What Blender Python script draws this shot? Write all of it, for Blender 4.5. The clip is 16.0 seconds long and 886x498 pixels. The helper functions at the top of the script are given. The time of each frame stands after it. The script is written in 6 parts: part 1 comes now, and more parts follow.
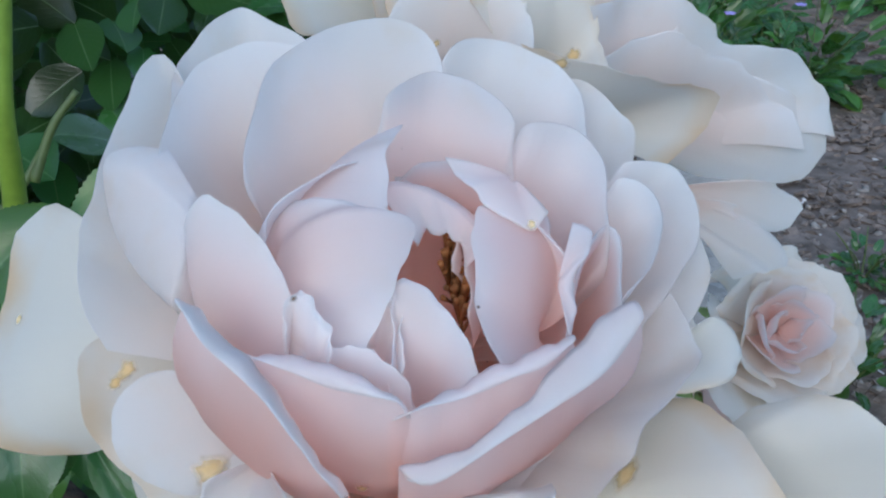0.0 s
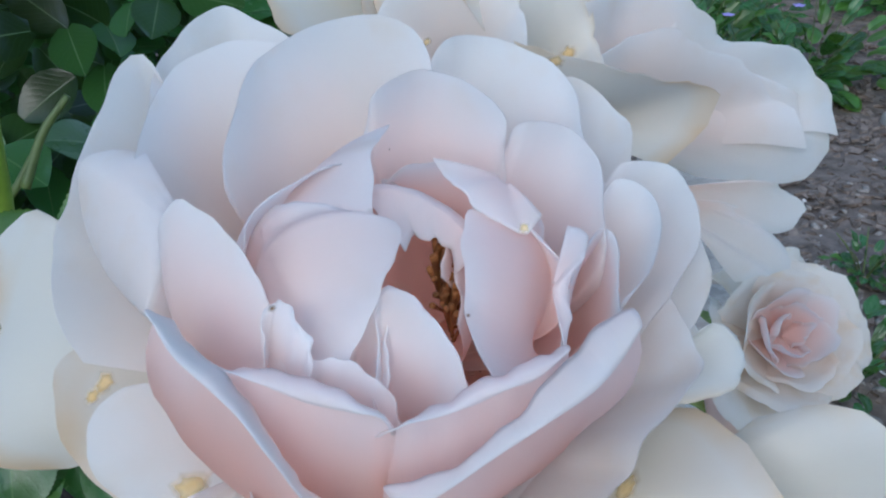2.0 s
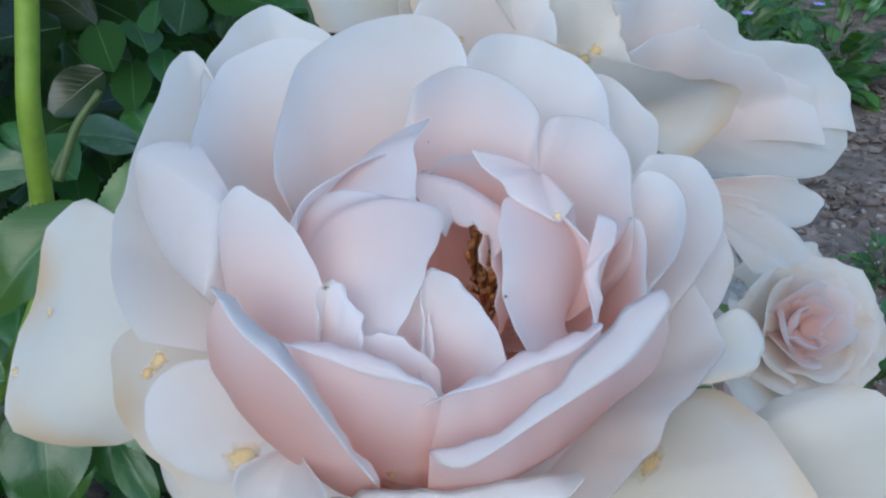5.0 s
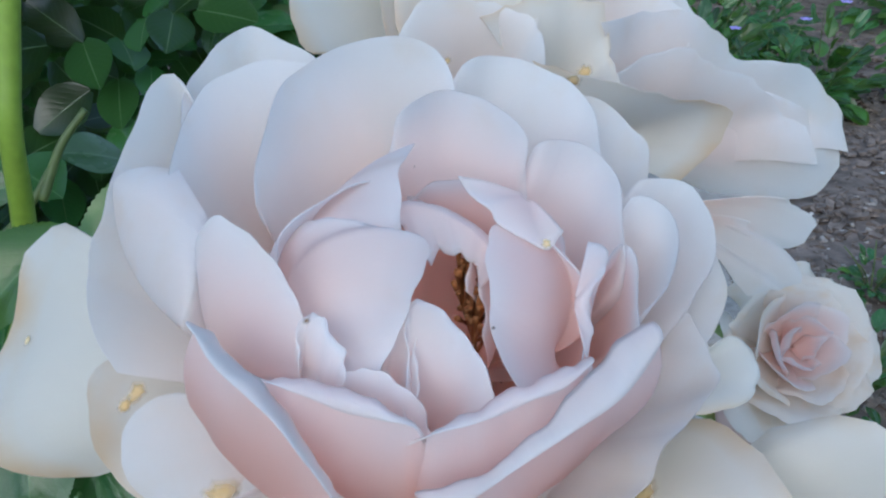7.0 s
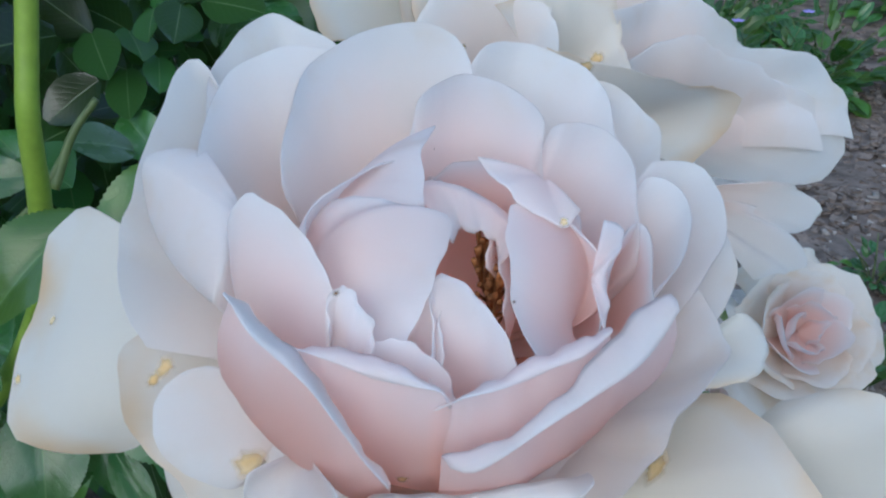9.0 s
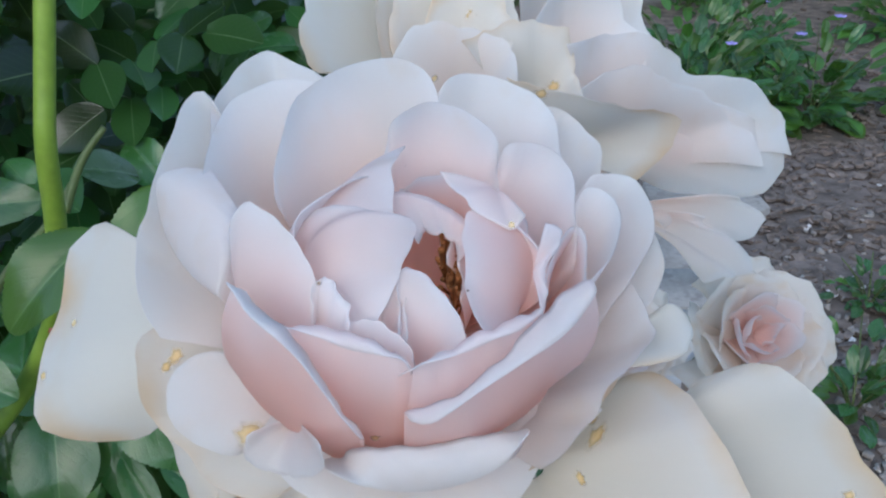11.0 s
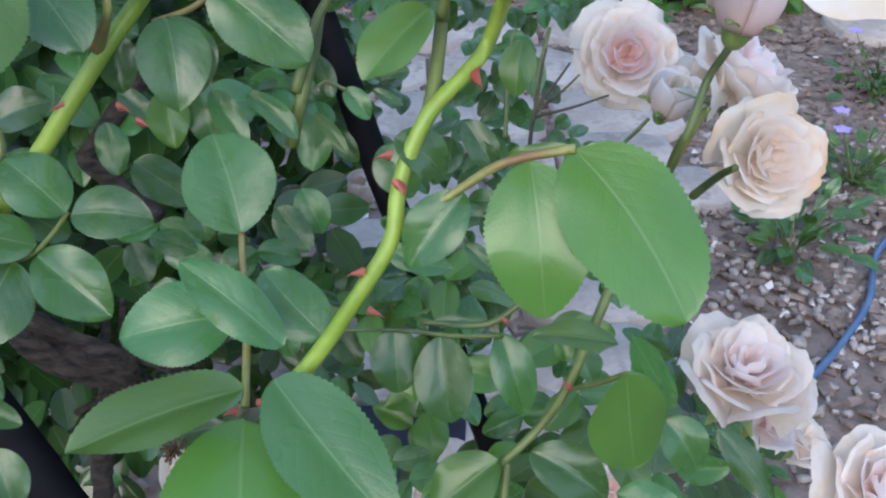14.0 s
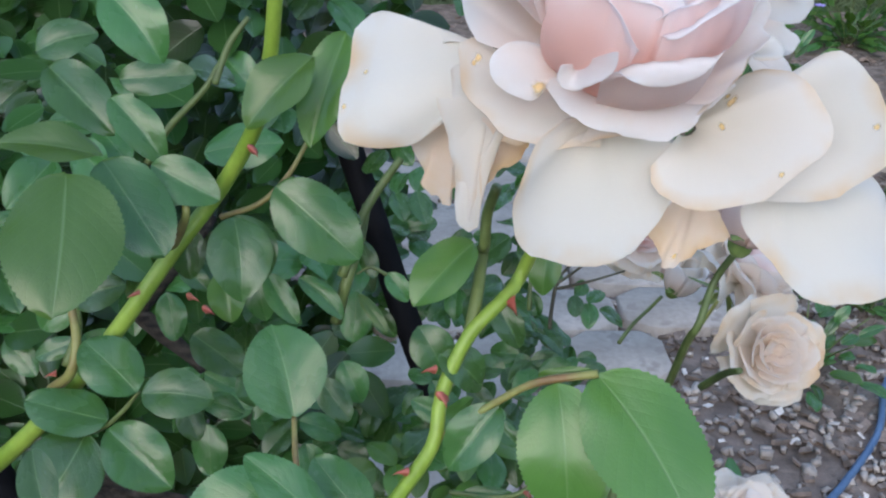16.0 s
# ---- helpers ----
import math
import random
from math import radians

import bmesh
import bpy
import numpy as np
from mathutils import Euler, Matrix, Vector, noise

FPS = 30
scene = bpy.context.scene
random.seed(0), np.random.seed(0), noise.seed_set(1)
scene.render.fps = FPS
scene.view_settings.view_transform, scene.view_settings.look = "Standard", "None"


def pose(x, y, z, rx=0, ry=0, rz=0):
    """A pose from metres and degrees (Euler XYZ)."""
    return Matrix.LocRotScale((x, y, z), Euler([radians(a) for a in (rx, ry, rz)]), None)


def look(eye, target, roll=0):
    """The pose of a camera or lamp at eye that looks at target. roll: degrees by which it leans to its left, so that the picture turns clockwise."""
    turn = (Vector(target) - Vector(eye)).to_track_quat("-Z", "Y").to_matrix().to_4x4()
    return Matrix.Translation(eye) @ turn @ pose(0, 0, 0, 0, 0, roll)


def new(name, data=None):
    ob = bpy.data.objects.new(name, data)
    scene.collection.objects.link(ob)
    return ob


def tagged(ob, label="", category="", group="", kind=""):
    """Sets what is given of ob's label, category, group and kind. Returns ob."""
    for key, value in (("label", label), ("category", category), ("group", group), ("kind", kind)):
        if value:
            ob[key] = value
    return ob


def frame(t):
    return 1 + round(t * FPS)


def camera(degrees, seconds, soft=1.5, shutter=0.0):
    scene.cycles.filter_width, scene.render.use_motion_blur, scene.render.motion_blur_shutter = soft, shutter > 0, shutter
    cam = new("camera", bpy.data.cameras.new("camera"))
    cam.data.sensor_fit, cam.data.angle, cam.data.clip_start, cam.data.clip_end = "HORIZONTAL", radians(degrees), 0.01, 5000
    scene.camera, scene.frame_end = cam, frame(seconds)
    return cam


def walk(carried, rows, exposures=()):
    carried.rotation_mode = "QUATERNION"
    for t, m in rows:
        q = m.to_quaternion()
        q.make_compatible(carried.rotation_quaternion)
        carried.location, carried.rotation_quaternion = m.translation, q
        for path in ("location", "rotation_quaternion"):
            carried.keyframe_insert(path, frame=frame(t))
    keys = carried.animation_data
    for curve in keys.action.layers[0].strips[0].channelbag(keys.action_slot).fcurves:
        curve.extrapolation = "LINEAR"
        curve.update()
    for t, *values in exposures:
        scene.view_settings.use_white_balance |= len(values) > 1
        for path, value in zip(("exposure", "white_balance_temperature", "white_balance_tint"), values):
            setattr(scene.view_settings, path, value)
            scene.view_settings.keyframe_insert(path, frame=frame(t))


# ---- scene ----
cam = camera(48.82, 16.0, soft=2.2)
# seconds, place of the eye in metres, turn in degrees
ROWS = [
    (0.0, 0.00000, 0.00000, 1.15000, 62.000, -0.000, 0.000),
    (0.5, -0.00043, 0.00301, 1.14831, 61.798, 0.096, 0.228),
    (1.0, 0.00109, 0.00389, 1.14797, 62.344, 0.120, -0.293),
    (1.5, 0.00188, 0.00441, 1.14802, 62.375, 0.162, -0.509),
    (2.0, 0.00129, 0.00469, 1.14772, 62.214, 0.390, -0.190),
    (2.5, -0.00040, 0.00164, 1.14852, 61.711, 0.253, 0.224),
    (3.0, 0.00165, -0.00143, 1.14947, 62.684, 0.432, -0.134),
    (3.5, -0.00106, 0.00041, 1.14924, 61.318, 0.588, 0.467),
    (4.0, -0.00119, -0.00223, 1.15013, 61.957, 0.545, 0.879),
    (6.5, -0.00149, -0.00119, 1.14928, 62.181, 0.341, 0.448),
    (7.0, -0.00081, 0.00154, 1.14975, 62.917, 0.418, 0.219),
    (7.5, -0.00210, 0.00108, 1.14985, 62.989, 0.721, 0.391),
    (8.0, -0.00242, 0.00186, 1.14969, 62.987, 0.747, 0.131),
    (8.5, -0.00337, 0.00109, 1.14940, 62.386, 0.324, 0.353),
    (11.0, 0.00171, -0.02391, 1.15704, 63.925, 0.959, 0.084),
    (11.5, 0.00311, -0.02170, 1.15880, 64.929, 0.844, -0.022),
    (12.0, 0.00505, -0.03494, 1.16365, 67.407, 0.163, -2.659),
    (12.5, 0.01162, -0.04125, 1.16456, 66.951, -0.683, -3.152),
    (13.0, -0.00098, -0.05258, 1.15662, 64.871, 0.354, -2.955),
    (13.3, -0.01662, -0.07225, 1.14975, 60.731, -0.093, -3.561),
    (13.5, -0.02610, -0.09449, 1.13821, 60.014, 0.063, -3.074),
    (14.0, -0.05094, -0.12755, 1.08585, 58.544, -0.331, -3.514),
    (14.5, -0.06102, -0.16548, 1.08473, 58.812, -0.994, -3.307),
    (15.0, -0.06557, -0.18286, 1.08693, 59.493, -0.981, -2.559),
    (15.5, -0.07232, -0.17099, 1.11815, 62.508, -1.133, -2.559),
    (16.0, -0.06265, -0.14581, 1.14099, 64.189, -1.532, -2.119),
]
EXPOSURE = 1.02
walk(cam, [(t, pose(x, y, z, rx, ry, rz)) for t, x, y, z, rx, ry, rz in ROWS], [(0.0, EXPOSURE, 6860, 2.5), (8.7, EXPOSURE, 6840, 2), (11.0, EXPOSURE + 0.06, 7120, 5), (12.0, EXPOSURE + 0.09, 7080, 3.5), (12.5, EXPOSURE + 0.17, 6970, 3), (13.0, EXPOSURE + 0.08, 7100, 3), (13.5, EXPOSURE, 7250, 2), (14.0, EXPOSURE + 0.70, 7500, 14), (14.5, EXPOSURE + 0.90, 7650, 16), (15.5, EXPOSURE + 0.72, 7600, 12), (16.0, EXPOSURE + 0.44, 7600, 10)])

# world, sun and exposure: open shade under a clear sky, late in the day
world = bpy.data.worlds.new("sky")
scene.world = world
world.use_nodes = True
wn = world.node_tree.nodes
sky = wn.new("ShaderNodeTexSky")
sky.sky_type, sky.sun_disc = "NISHITA", False
sky.sun_elevation, sky.sun_rotation = radians(32), radians(200)
sky.air_density, sky.dust_density, sky.ozone_density = 1.0, 0.4, 2.2
world.node_tree.links.new(sky.outputs[0], wn["Background"].inputs[0])
wn["Background"].inputs[1].default_value = 0.20
sun_data = bpy.data.lights.new("sun", "SUN")
sun_data.energy, sun_data.angle, sun_data.color = 0.7, radians(60), (1.0, 0.94, 0.88)
sun = new("sun", sun_data)
sun.matrix_world = look((-0.5, -2.5, 1.95), (0, 0.1, 1.0))
scene.view_settings.exposure = EXPOSURE


scene.cycles.max_bounces, scene.cycles.diffuse_bounces, scene.cycles.transmission_bounces = 12, 10, 10


# ---- materials ----
def material(name):
    m = bpy.data.materials.new(name)
    m.use_nodes = True
    n = m.node_tree.nodes
    return m, n, m.node_tree.links, n["Principled BSDF"]


def ramp(n, stops):
    r = n.new("ShaderNodeValToRGB")
    while len(r.color_ramp.elements) < len(stops):
        r.color_ramp.elements.new(0.5)
    for e, (p, c) in zip(r.color_ramp.elements, stops):
        e.position, e.color = p, (*c, 1)
    return r


def noise_tex(n, links, scale, detail=3.0, coord="Object", stretch=(1, 1, 1)):
    tc, mp, nz = n.new("ShaderNodeTexCoord"), n.new("ShaderNodeMapping"), n.new("ShaderNodeTexNoise")
    mp.inputs["Scale"].default_value = stretch
    nz.inputs["Scale"].default_value, nz.inputs["Detail"].default_value = scale, detail
    links.new(tc.outputs[coord], mp.inputs["Vector"])
    links.new(mp.outputs[0], nz.inputs["Vector"])
    return nz


def mix_rgb(n, links, fac, a, b, mode="MIX"):
    x = n.new("ShaderNodeMix")
    x.data_type, x.blend_type = "RGBA", mode
    for socket, value in ((x.inputs[0], fac), (x.inputs[6], a), (x.inputs[7], b)):
        if hasattr(value, "links"):
            links.new(value, socket)
        else:
            socket.default_value = value
    return x.outputs[2]


def petal_material(name, stops, stain, glow=0.3, rim=(0.80, 130)):
    """Thin petal: colour runs from the claw to the rim, with fine veins, faint blotches and browned rim patches."""
    m, n, links, bsdf = material(name)
    tc, sep = n.new("ShaderNodeTexCoord"), n.new("ShaderNodeSeparateXYZ")
    links.new(tc.outputs["UV"], sep.inputs[0])
    blotch = noise_tex(n, links, 90, 2)
    add = n.new("ShaderNodeMath")
    add.operation = "MULTIPLY_ADD"
    add.inputs[1].default_value, add.inputs[2].default_value = 0.16, -0.08
    links.new(blotch.outputs[0], add.inputs[0])
    along = n.new("ShaderNodeMath")
    along.operation = "ADD"
    links.new(sep.outputs[1], along.inputs[0]), links.new(add.outputs[0], along.inputs[1])
    r = ramp(n, stops)
    links.new(along.outputs[0], r.inputs[0])
    # browned and yellowed patches that sit on the rim
    edge = n.new("ShaderNodeMapRange")
    edge.inputs["From Min"].default_value, edge.inputs["From Max"].default_value = rim[0], 1.0
    links.new(sep.outputs[1], edge.inputs[0])
    patch = noise_tex(n, links, rim[1], 3)
    cut = ramp(n, [(0.38 if rim[1] < 100 else 0.53, (0, 0, 0)), (0.70, (1, 1, 1))])
    links.new(patch.outputs[0], cut.inputs[0])
    both = n.new("ShaderNodeMath")
    both.operation = "MULTIPLY"
    links.new(edge.outputs[0], both.inputs[0]), links.new(cut.outputs[0], both.inputs[1])
    amount = n.new("ShaderNodeMath")
    amount.operation = "MULTIPLY"
    amount.inputs[1].default_value = stain
    links.new(both.outputs[0], amount.inputs[0])
    colour = mix_rgb(n, links, amount.outputs[0], r.outputs[0], (0.82, 0.55, 0.24, 1))
    veins = noise_tex(n, links, 1.0, 2, "UV", (75, 5, 1))
    tone = mix_rgb(n, links, 0.05, colour, veins.outputs[0], "OVERLAY")
    bump = n.new("ShaderNodeBump")
    bump.inputs["Strength"].default_value, bump.inputs["Distance"].default_value = 0.10, 0.0004
    links.new(veins.outputs[0], bump.inputs["Height"])
    links.new(bump.outputs[0], bsdf.inputs["Normal"])
    links.new(tone, bsdf.inputs["Base Color"])
    bsdf.inputs["Roughness"].default_value = 0.62
    bsdf.inputs["Specular IOR Level"].default_value = 0.25
    thin, mixed = n.new("ShaderNodeBsdfTranslucent"), n.new("ShaderNodeMixShader")
    links.new(mix_rgb(n, links, 0.3, tone, (0.99, 0.80, 0.71, 1)), thin.inputs[0])
    mixed.inputs[0].default_value = glow
    links.new(bsdf.outputs[0], mixed.inputs[1]), links.new(thin.outputs[0], mixed.inputs[2])
    links.new(mixed.outputs[0], n["Material Output"].inputs[0])
    return m


# rims of white, blush and pink lean blue: sky light put into colour
PETAL = {
    "white": petal_material("petal_white", [(0.0, (0.97, 0.76, 0.66)), (0.40, (0.97, 0.83, 0.755)), (0.75, (0.965, 0.905, 0.875)), (1.0, (0.93, 0.945, 0.96))], 0.12, 0.68),
    "blush": petal_material("petal_blush", [(0.0, (0.98, 0.76, 0.66)), (0.4, (0.985, 0.84, 0.79)), (0.75, (0.98, 0.89, 0.875)), (1.0, (0.94, 0.945, 0.96))], 0.1, 0.68),
    "pink": petal_material("petal_pink", [(0.0, (0.98, 0.70, 0.59)), (0.35, (0.985, 0.74, 0.665)), (0.72, (0.985, 0.805, 0.765)), (0.9, (0.97, 0.885, 0.885)), (1.0, (0.935, 0.945, 0.965))], 0.06, 0.7),
    "ivory": petal_material("petal_ivory", [(0.0, (0.98, 0.80, 0.70)), (0.4, (0.98, 0.89, 0.82)), (0.75, (0.98, 0.945, 0.90)), (1.0, (0.965, 0.95, 0.92))], 0.3, 0.7),
    "cream": petal_material("petal_cream", [(0.0, (0.90, 0.76, 0.58)), (0.3, (0.88, 0.82, 0.725)), (0.7, (0.88, 0.855, 0.795)), (1.0, (0.87, 0.86, 0.83))], 0.7, 0.55, (0.91, 60)),
    "tan": petal_material("petal_tan", [(0.0, (0.66, 0.44, 0.26)), (0.45, (0.84, 0.65, 0.48)), (0.8, (0.92, 0.78, 0.66)), (1.0, (0.92, 0.84, 0.77))], 0.9, 0.45, (0.8, 70)),
}


def leaf_material(name, dark, light, gloss, single=True, thinness=0.19):
    """Rose leaflet: pale midrib, side veins as relief, waxy upper face."""
    m, n, links, bsdf = material(name)
    tc, sep = n.new("ShaderNodeTexCoord"), n.new("ShaderNodeSeparateXYZ")
    links.new(tc.outputs["UV"], sep.inputs[0])

    def calc(op, a, b=None, c=None):
        x = n.new("ShaderNodeMath")
        x.operation = op
        for s, v in zip(x.inputs, (a, b, c)):
            if v is None:
                continue
            if hasattr(v, "links"):
                links.new(v, s)
            else:
                s.default_value = v
        return x.outputs[0]

    side = calc("ABSOLUTE", calc("SUBTRACT", sep.outputs[0], 0.5))
    rib = calc("SUBTRACT", 1.0, calc("MINIMUM", calc("MULTIPLY", side, 44.0), 1.0))
    slant = calc("SUBTRACT", sep.outputs[1], calc("MULTIPLY", side, 0.75))
    wave = calc("ABSOLUTE", calc("SINE", calc("MULTIPLY", slant, 27.0)))
    vein = calc("SUBTRACT", 1.0, calc("MINIMUM", calc("MULTIPLY", wave, 5.0), 1.0))
    patch = noise_tex(n, links, 1.6, 2)
    info = n.new("ShaderNodeObjectInfo" if single else "ShaderNodeNewGeometry").outputs["Random" if single else "Random Per Island"]
    tone = mix_rgb(n, links, patch.outputs[0], (*dark, 1), (*light, 1))
    hue = n.new("ShaderNodeHueSaturation")
    links.new(tone, hue.inputs["Color"])
    # leaves of the joined mesh span darker values, standing in for shade
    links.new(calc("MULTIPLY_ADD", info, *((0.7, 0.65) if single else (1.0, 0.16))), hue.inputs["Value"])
    links.new(calc("MULTIPLY_ADD", info, 0.03, 0.482), hue.inputs["Hue"])
    c1 = mix_rgb(n, links, calc("MULTIPLY", vein, 0.11), hue.outputs[0], (0.12, 0.23, 0.09, 1))
    c2 = mix_rgb(n, links, calc("MULTIPLY", rib, 0.42), c1, (0.22, 0.36, 0.15, 1))
    links.new(c2, bsdf.inputs["Base Color"])
    fine = noise_tex(n, links, 60, 2)
    net = n.new("ShaderNodeTexVoronoi")
    net.feature, net.inputs["Scale"].default_value = "DISTANCE_TO_EDGE", 26
    links.new(tc.outputs["Object"], net.inputs["Vector"])
    mesh = calc("MINIMUM", calc("MULTIPLY", net.outputs["Distance"], 6.0), 1.0)
    swell = noise_tex(n, links, 4.5, 1)
    height = calc("ADD", calc("ADD", calc("MULTIPLY", swell.outputs[0], 2.4), calc("MULTIPLY", wave, 0.15)), calc("ADD", calc("MULTIPLY", calc("ADD", calc("MULTIPLY", vein, 0.22), rib), -1.0), calc("ADD", calc("MULTIPLY", fine.outputs[0], 0.12), calc("MULTIPLY", mesh, 0.16))))
    bump = n.new("ShaderNodeBump")
    bump.inputs["Strength"].default_value, bump.inputs["Distance"].default_value = 0.20, 0.0010
    links.new(height, bump.inputs["Height"])
    links.new(bump.outputs[0], bsdf.inputs["Normal"])
    links.new(calc("MULTIPLY_ADD", patch.outputs[0], 0.15, gloss), bsdf.inputs["Roughness"])
    bsdf.inputs["Specular IOR Level"].default_value = 0.5
    bsdf.inputs["Coat Weight"].default_value, bsdf.inputs["Coat Roughness"].default_value = 0.34, 0.10
    thin, mixed = n.new("ShaderNodeBsdfTranslucent"), n.new("ShaderNodeMixShader")
    links.new(mix_rgb(n, links, 0.5, c2, (0.20, 0.42, 0.03, 1)), thin.inputs[0])
    mixed.inputs[0].default_value = thinness
    links.new(bsdf.outputs[0], mixed.inputs[1]), links.new(thin.outputs[0], mixed.inputs[2])
    links.new(mixed.outputs[0], n["Material Output"].inputs[0])
    return m


LEAF = [
    leaf_material("leaf_deep", (0.026, 0.092, 0.026), (0.060, 0.175, 0.049), 0.20),
    # young leaves; also the lighter colour for a leaflet bright with sky gloss
    leaf_material("leaf_young_lit", (0.050, 0.142, 0.026), (0.098, 0.230, 0.050), 0.24, True, 0.28),
    # leaf_deep again, with the shade of the bush's inside in its values
    leaf_material("leaf_dense_shaded", (0.026, 0.092, 0.026), (0.060, 0.175, 0.049), 0.20, False),
]


def grained(name, a, b, scale, rough, strength=0.3, distance=0.001, stretch=(1, 1, 1), metal=0.0, third=None):
    m, n, links, bsdf = material(name)
    big, fine = noise_tex(n, links, scale, 4, "Object", stretch), noise_tex(n, links, scale * 7, 3, "Object", stretch)
    r = ramp(n, [(0.3, a), (0.7, b)])
    links.new(big.outputs[0], r.inputs[0])
    colour = mix_rgb(n, links, 0.22, r.outputs[0], fine.outputs[0], "OVERLAY")
    if third:
        spot = noise_tex(n, links, scale * 2.3, 3)
        cut = ramp(n, [(0.58, (0, 0, 0)), (0.66, (1, 1, 1))])
        links.new(spot.outputs[0], cut.inputs[0])
        colour = mix_rgb(n, links, cut.outputs[0], colour, (*third, 1))
    links.new(colour, bsdf.inputs["Base Color"])
    bump = n.new("ShaderNodeBump")
    bump.inputs["Strength"].default_value, bump.inputs["Distance"].default_value = strength, distance
    links.new(fine.outputs[0], bump.inputs["Height"])
    links.new(bump.outputs[0], bsdf.inputs["Normal"])
    bsdf.inputs["Roughness"].default_value, bsdf.inputs["Metallic"].default_value = rough, metal
    return m


CANE = grained("cane_green", (0.16, 0.27, 0.03), (0.26, 0.38, 0.06), 40, 0.42, 0.2, 0.0004)
CANE_DARK = grained("cane_dull", (0.055, 0.085, 0.025), (0.15, 0.20, 0.06), 40, 0.5, 0.2, 0.0004)
TWIG = grained("twig_red", (0.20, 0.12, 0.05), (0.24, 0.28, 0.08), 60, 0.5, 0.2, 0.0003)
SPRIG = grained("dead_sprig", (0.035, 0.030, 0.018), (0.085, 0.080, 0.045), 60, 0.7, 0.2, 0.0003)
THORN = grained("thorn_red", (0.30, 0.05, 0.045), (0.42, 0.14, 0.09), 60, 0.4)
BARK = grained("old_bark", (0.006, 0.005, 0.004), (0.12, 0.092, 0.07), 160, 0.95, 1.0, 0.008, (0.35, 1, 1.6))
BLACK = grained("black_metal", (0.003, 0.003, 0.004), (0.008, 0.008, 0.010), 20, 0.78, 0.1, 0.0004)
BLACK.node_tree.nodes["Principled BSDF"].inputs["Specular IOR Level"].default_value = 0.12
SOIL = grained("bark_mulch", (0.090, 0.068, 0.056), (0.30, 0.232, 0.20), 14, 0.95, 0.5, 0.01)
CHIP = grained("mulch_chip", (0.085, 0.064, 0.053), (0.32, 0.248, 0.212), 30, 0.9, 0.6, 0.003)
STONE = grained("pale_stone", (0.28, 0.24, 0.215), (0.52, 0.46, 0.42), 14, 0.85, 0.5, 0.003)
HOSE = grained("blue_rubber", (0.07, 0.14, 0.26), (0.10, 0.19, 0.33), 20, 0.45, 0.1, 0.0005)
STAMEN = grained("dry_brown", (0.16, 0.055, 0.016), (0.42, 0.17, 0.055), 300, 0.8)
SEPAL = grained("sepal_green", (0.12, 0.20, 0.05), (0.24, 0.32, 0.10), 120, 0.5)
SLAB = grained("flagstone", (0.33, 0.285, 0.25), (0.50, 0.44, 0.395), 9, 0.85, 0.5, 0.004, third=(0.33, 0.285, 0.255))
HEDGE = grained("hedge_leaves", (0.05, 0.085, 0.04), (0.15, 0.22, 0.10), 9, 0.8, 1.0, 0.08)
FALLEN = grained("fallen_petal", (0.62, 0.56, 0.52), (0.80, 0.75, 0.72), 60, 0.7)
FABRIC = grained("navy_fabric", (0.006, 0.008, 0.018), (0.015, 0.019, 0.040), 30, 0.9, 0.4, 0.002)
SPENT = grained("spent_stamen", (0.035, 0.018, 0.010), (0.16, 0.085, 0.04), 300, 0.8)
DRY = grained("dry_leaf", (0.40, 0.25, 0.08), (0.62, 0.44, 0.17), 8, 0.7, 0.3, 0.002)
LILAC = grained("lilac_petal", (0.30, 0.24, 0.62), (0.45, 0.38, 0.78), 200, 0.6)
RED = grained("red_petal", (0.45, 0.02, 0.06), (0.62, 0.05, 0.12), 200, 0.6)


def blemish(name, a, b):
    """A browned mark whose edge fades unevenly into the petal."""
    m, n, links, bsdf = material(name)
    tc, sep = n.new("ShaderNodeTexCoord"), n.new("ShaderNodeSeparateXYZ")
    links.new(tc.outputs["UV"], sep.inputs[0])
    grain = noise_tex(n, links, 420, 3)
    r = ramp(n, [(0.35, a), (0.65, b)])
    links.new(grain.outputs[0], r.inputs[0])
    links.new(r.outputs[0], bsdf.inputs["Base Color"])
    add = n.new("ShaderNodeMath")
    add.operation = "MULTIPLY_ADD"
    add.inputs[1].default_value = 0.35
    links.new(grain.outputs[0], add.inputs[0]), links.new(sep.outputs[1], add.inputs[2])
    fade = ramp(n, [(0.40, (0.75, 0.75, 0.75)), (1.0, (0, 0, 0))])
    links.new(add.outputs[0], fade.inputs[0])
    clear, mixed = n.new("ShaderNodeBsdfTransparent"), n.new("ShaderNodeMixShader")
    links.new(fade.outputs[0], mixed.inputs[0])
    links.new(clear.outputs[0], mixed.inputs[1]), links.new(bsdf.outputs[0], mixed.inputs[2])
    links.new(mixed.outputs[0], n["Material Output"].inputs[0])
    bsdf.inputs["Roughness"].default_value = 0.8
    return m


BLEMISH = blemish("browned_petal", (0.80, 0.54, 0.22), (0.90, 0.68, 0.36))
BLEMISH_DARK = blemish("dark_speck", (0.10, 0.05, 0.02), (0.30, 0.17, 0.07))


# ---- builders ----
def link_mesh(name, verts, faces, mat, parent=None, uvs=None, smooth=True):
    me = bpy.data.meshes.new(name)
    me.from_pydata([tuple(v) for v in verts], [], faces)
    if smooth:
        me.polygons.foreach_set("use_smooth", [True] * len(me.polygons))
    if uvs is not None:
        layer = me.uv_layers.new(name="UVMap")
        idx = np.empty(len(me.loops), dtype=np.int32)
        me.loops.foreach_get("vertex_index", idx)
        layer.data.foreach_set("uv", np.asarray(uvs, dtype=np.float32)[idx].ravel())
    me.materials.append(mat)
    ob = new(name, me)
    ob.parent = parent
    return ob


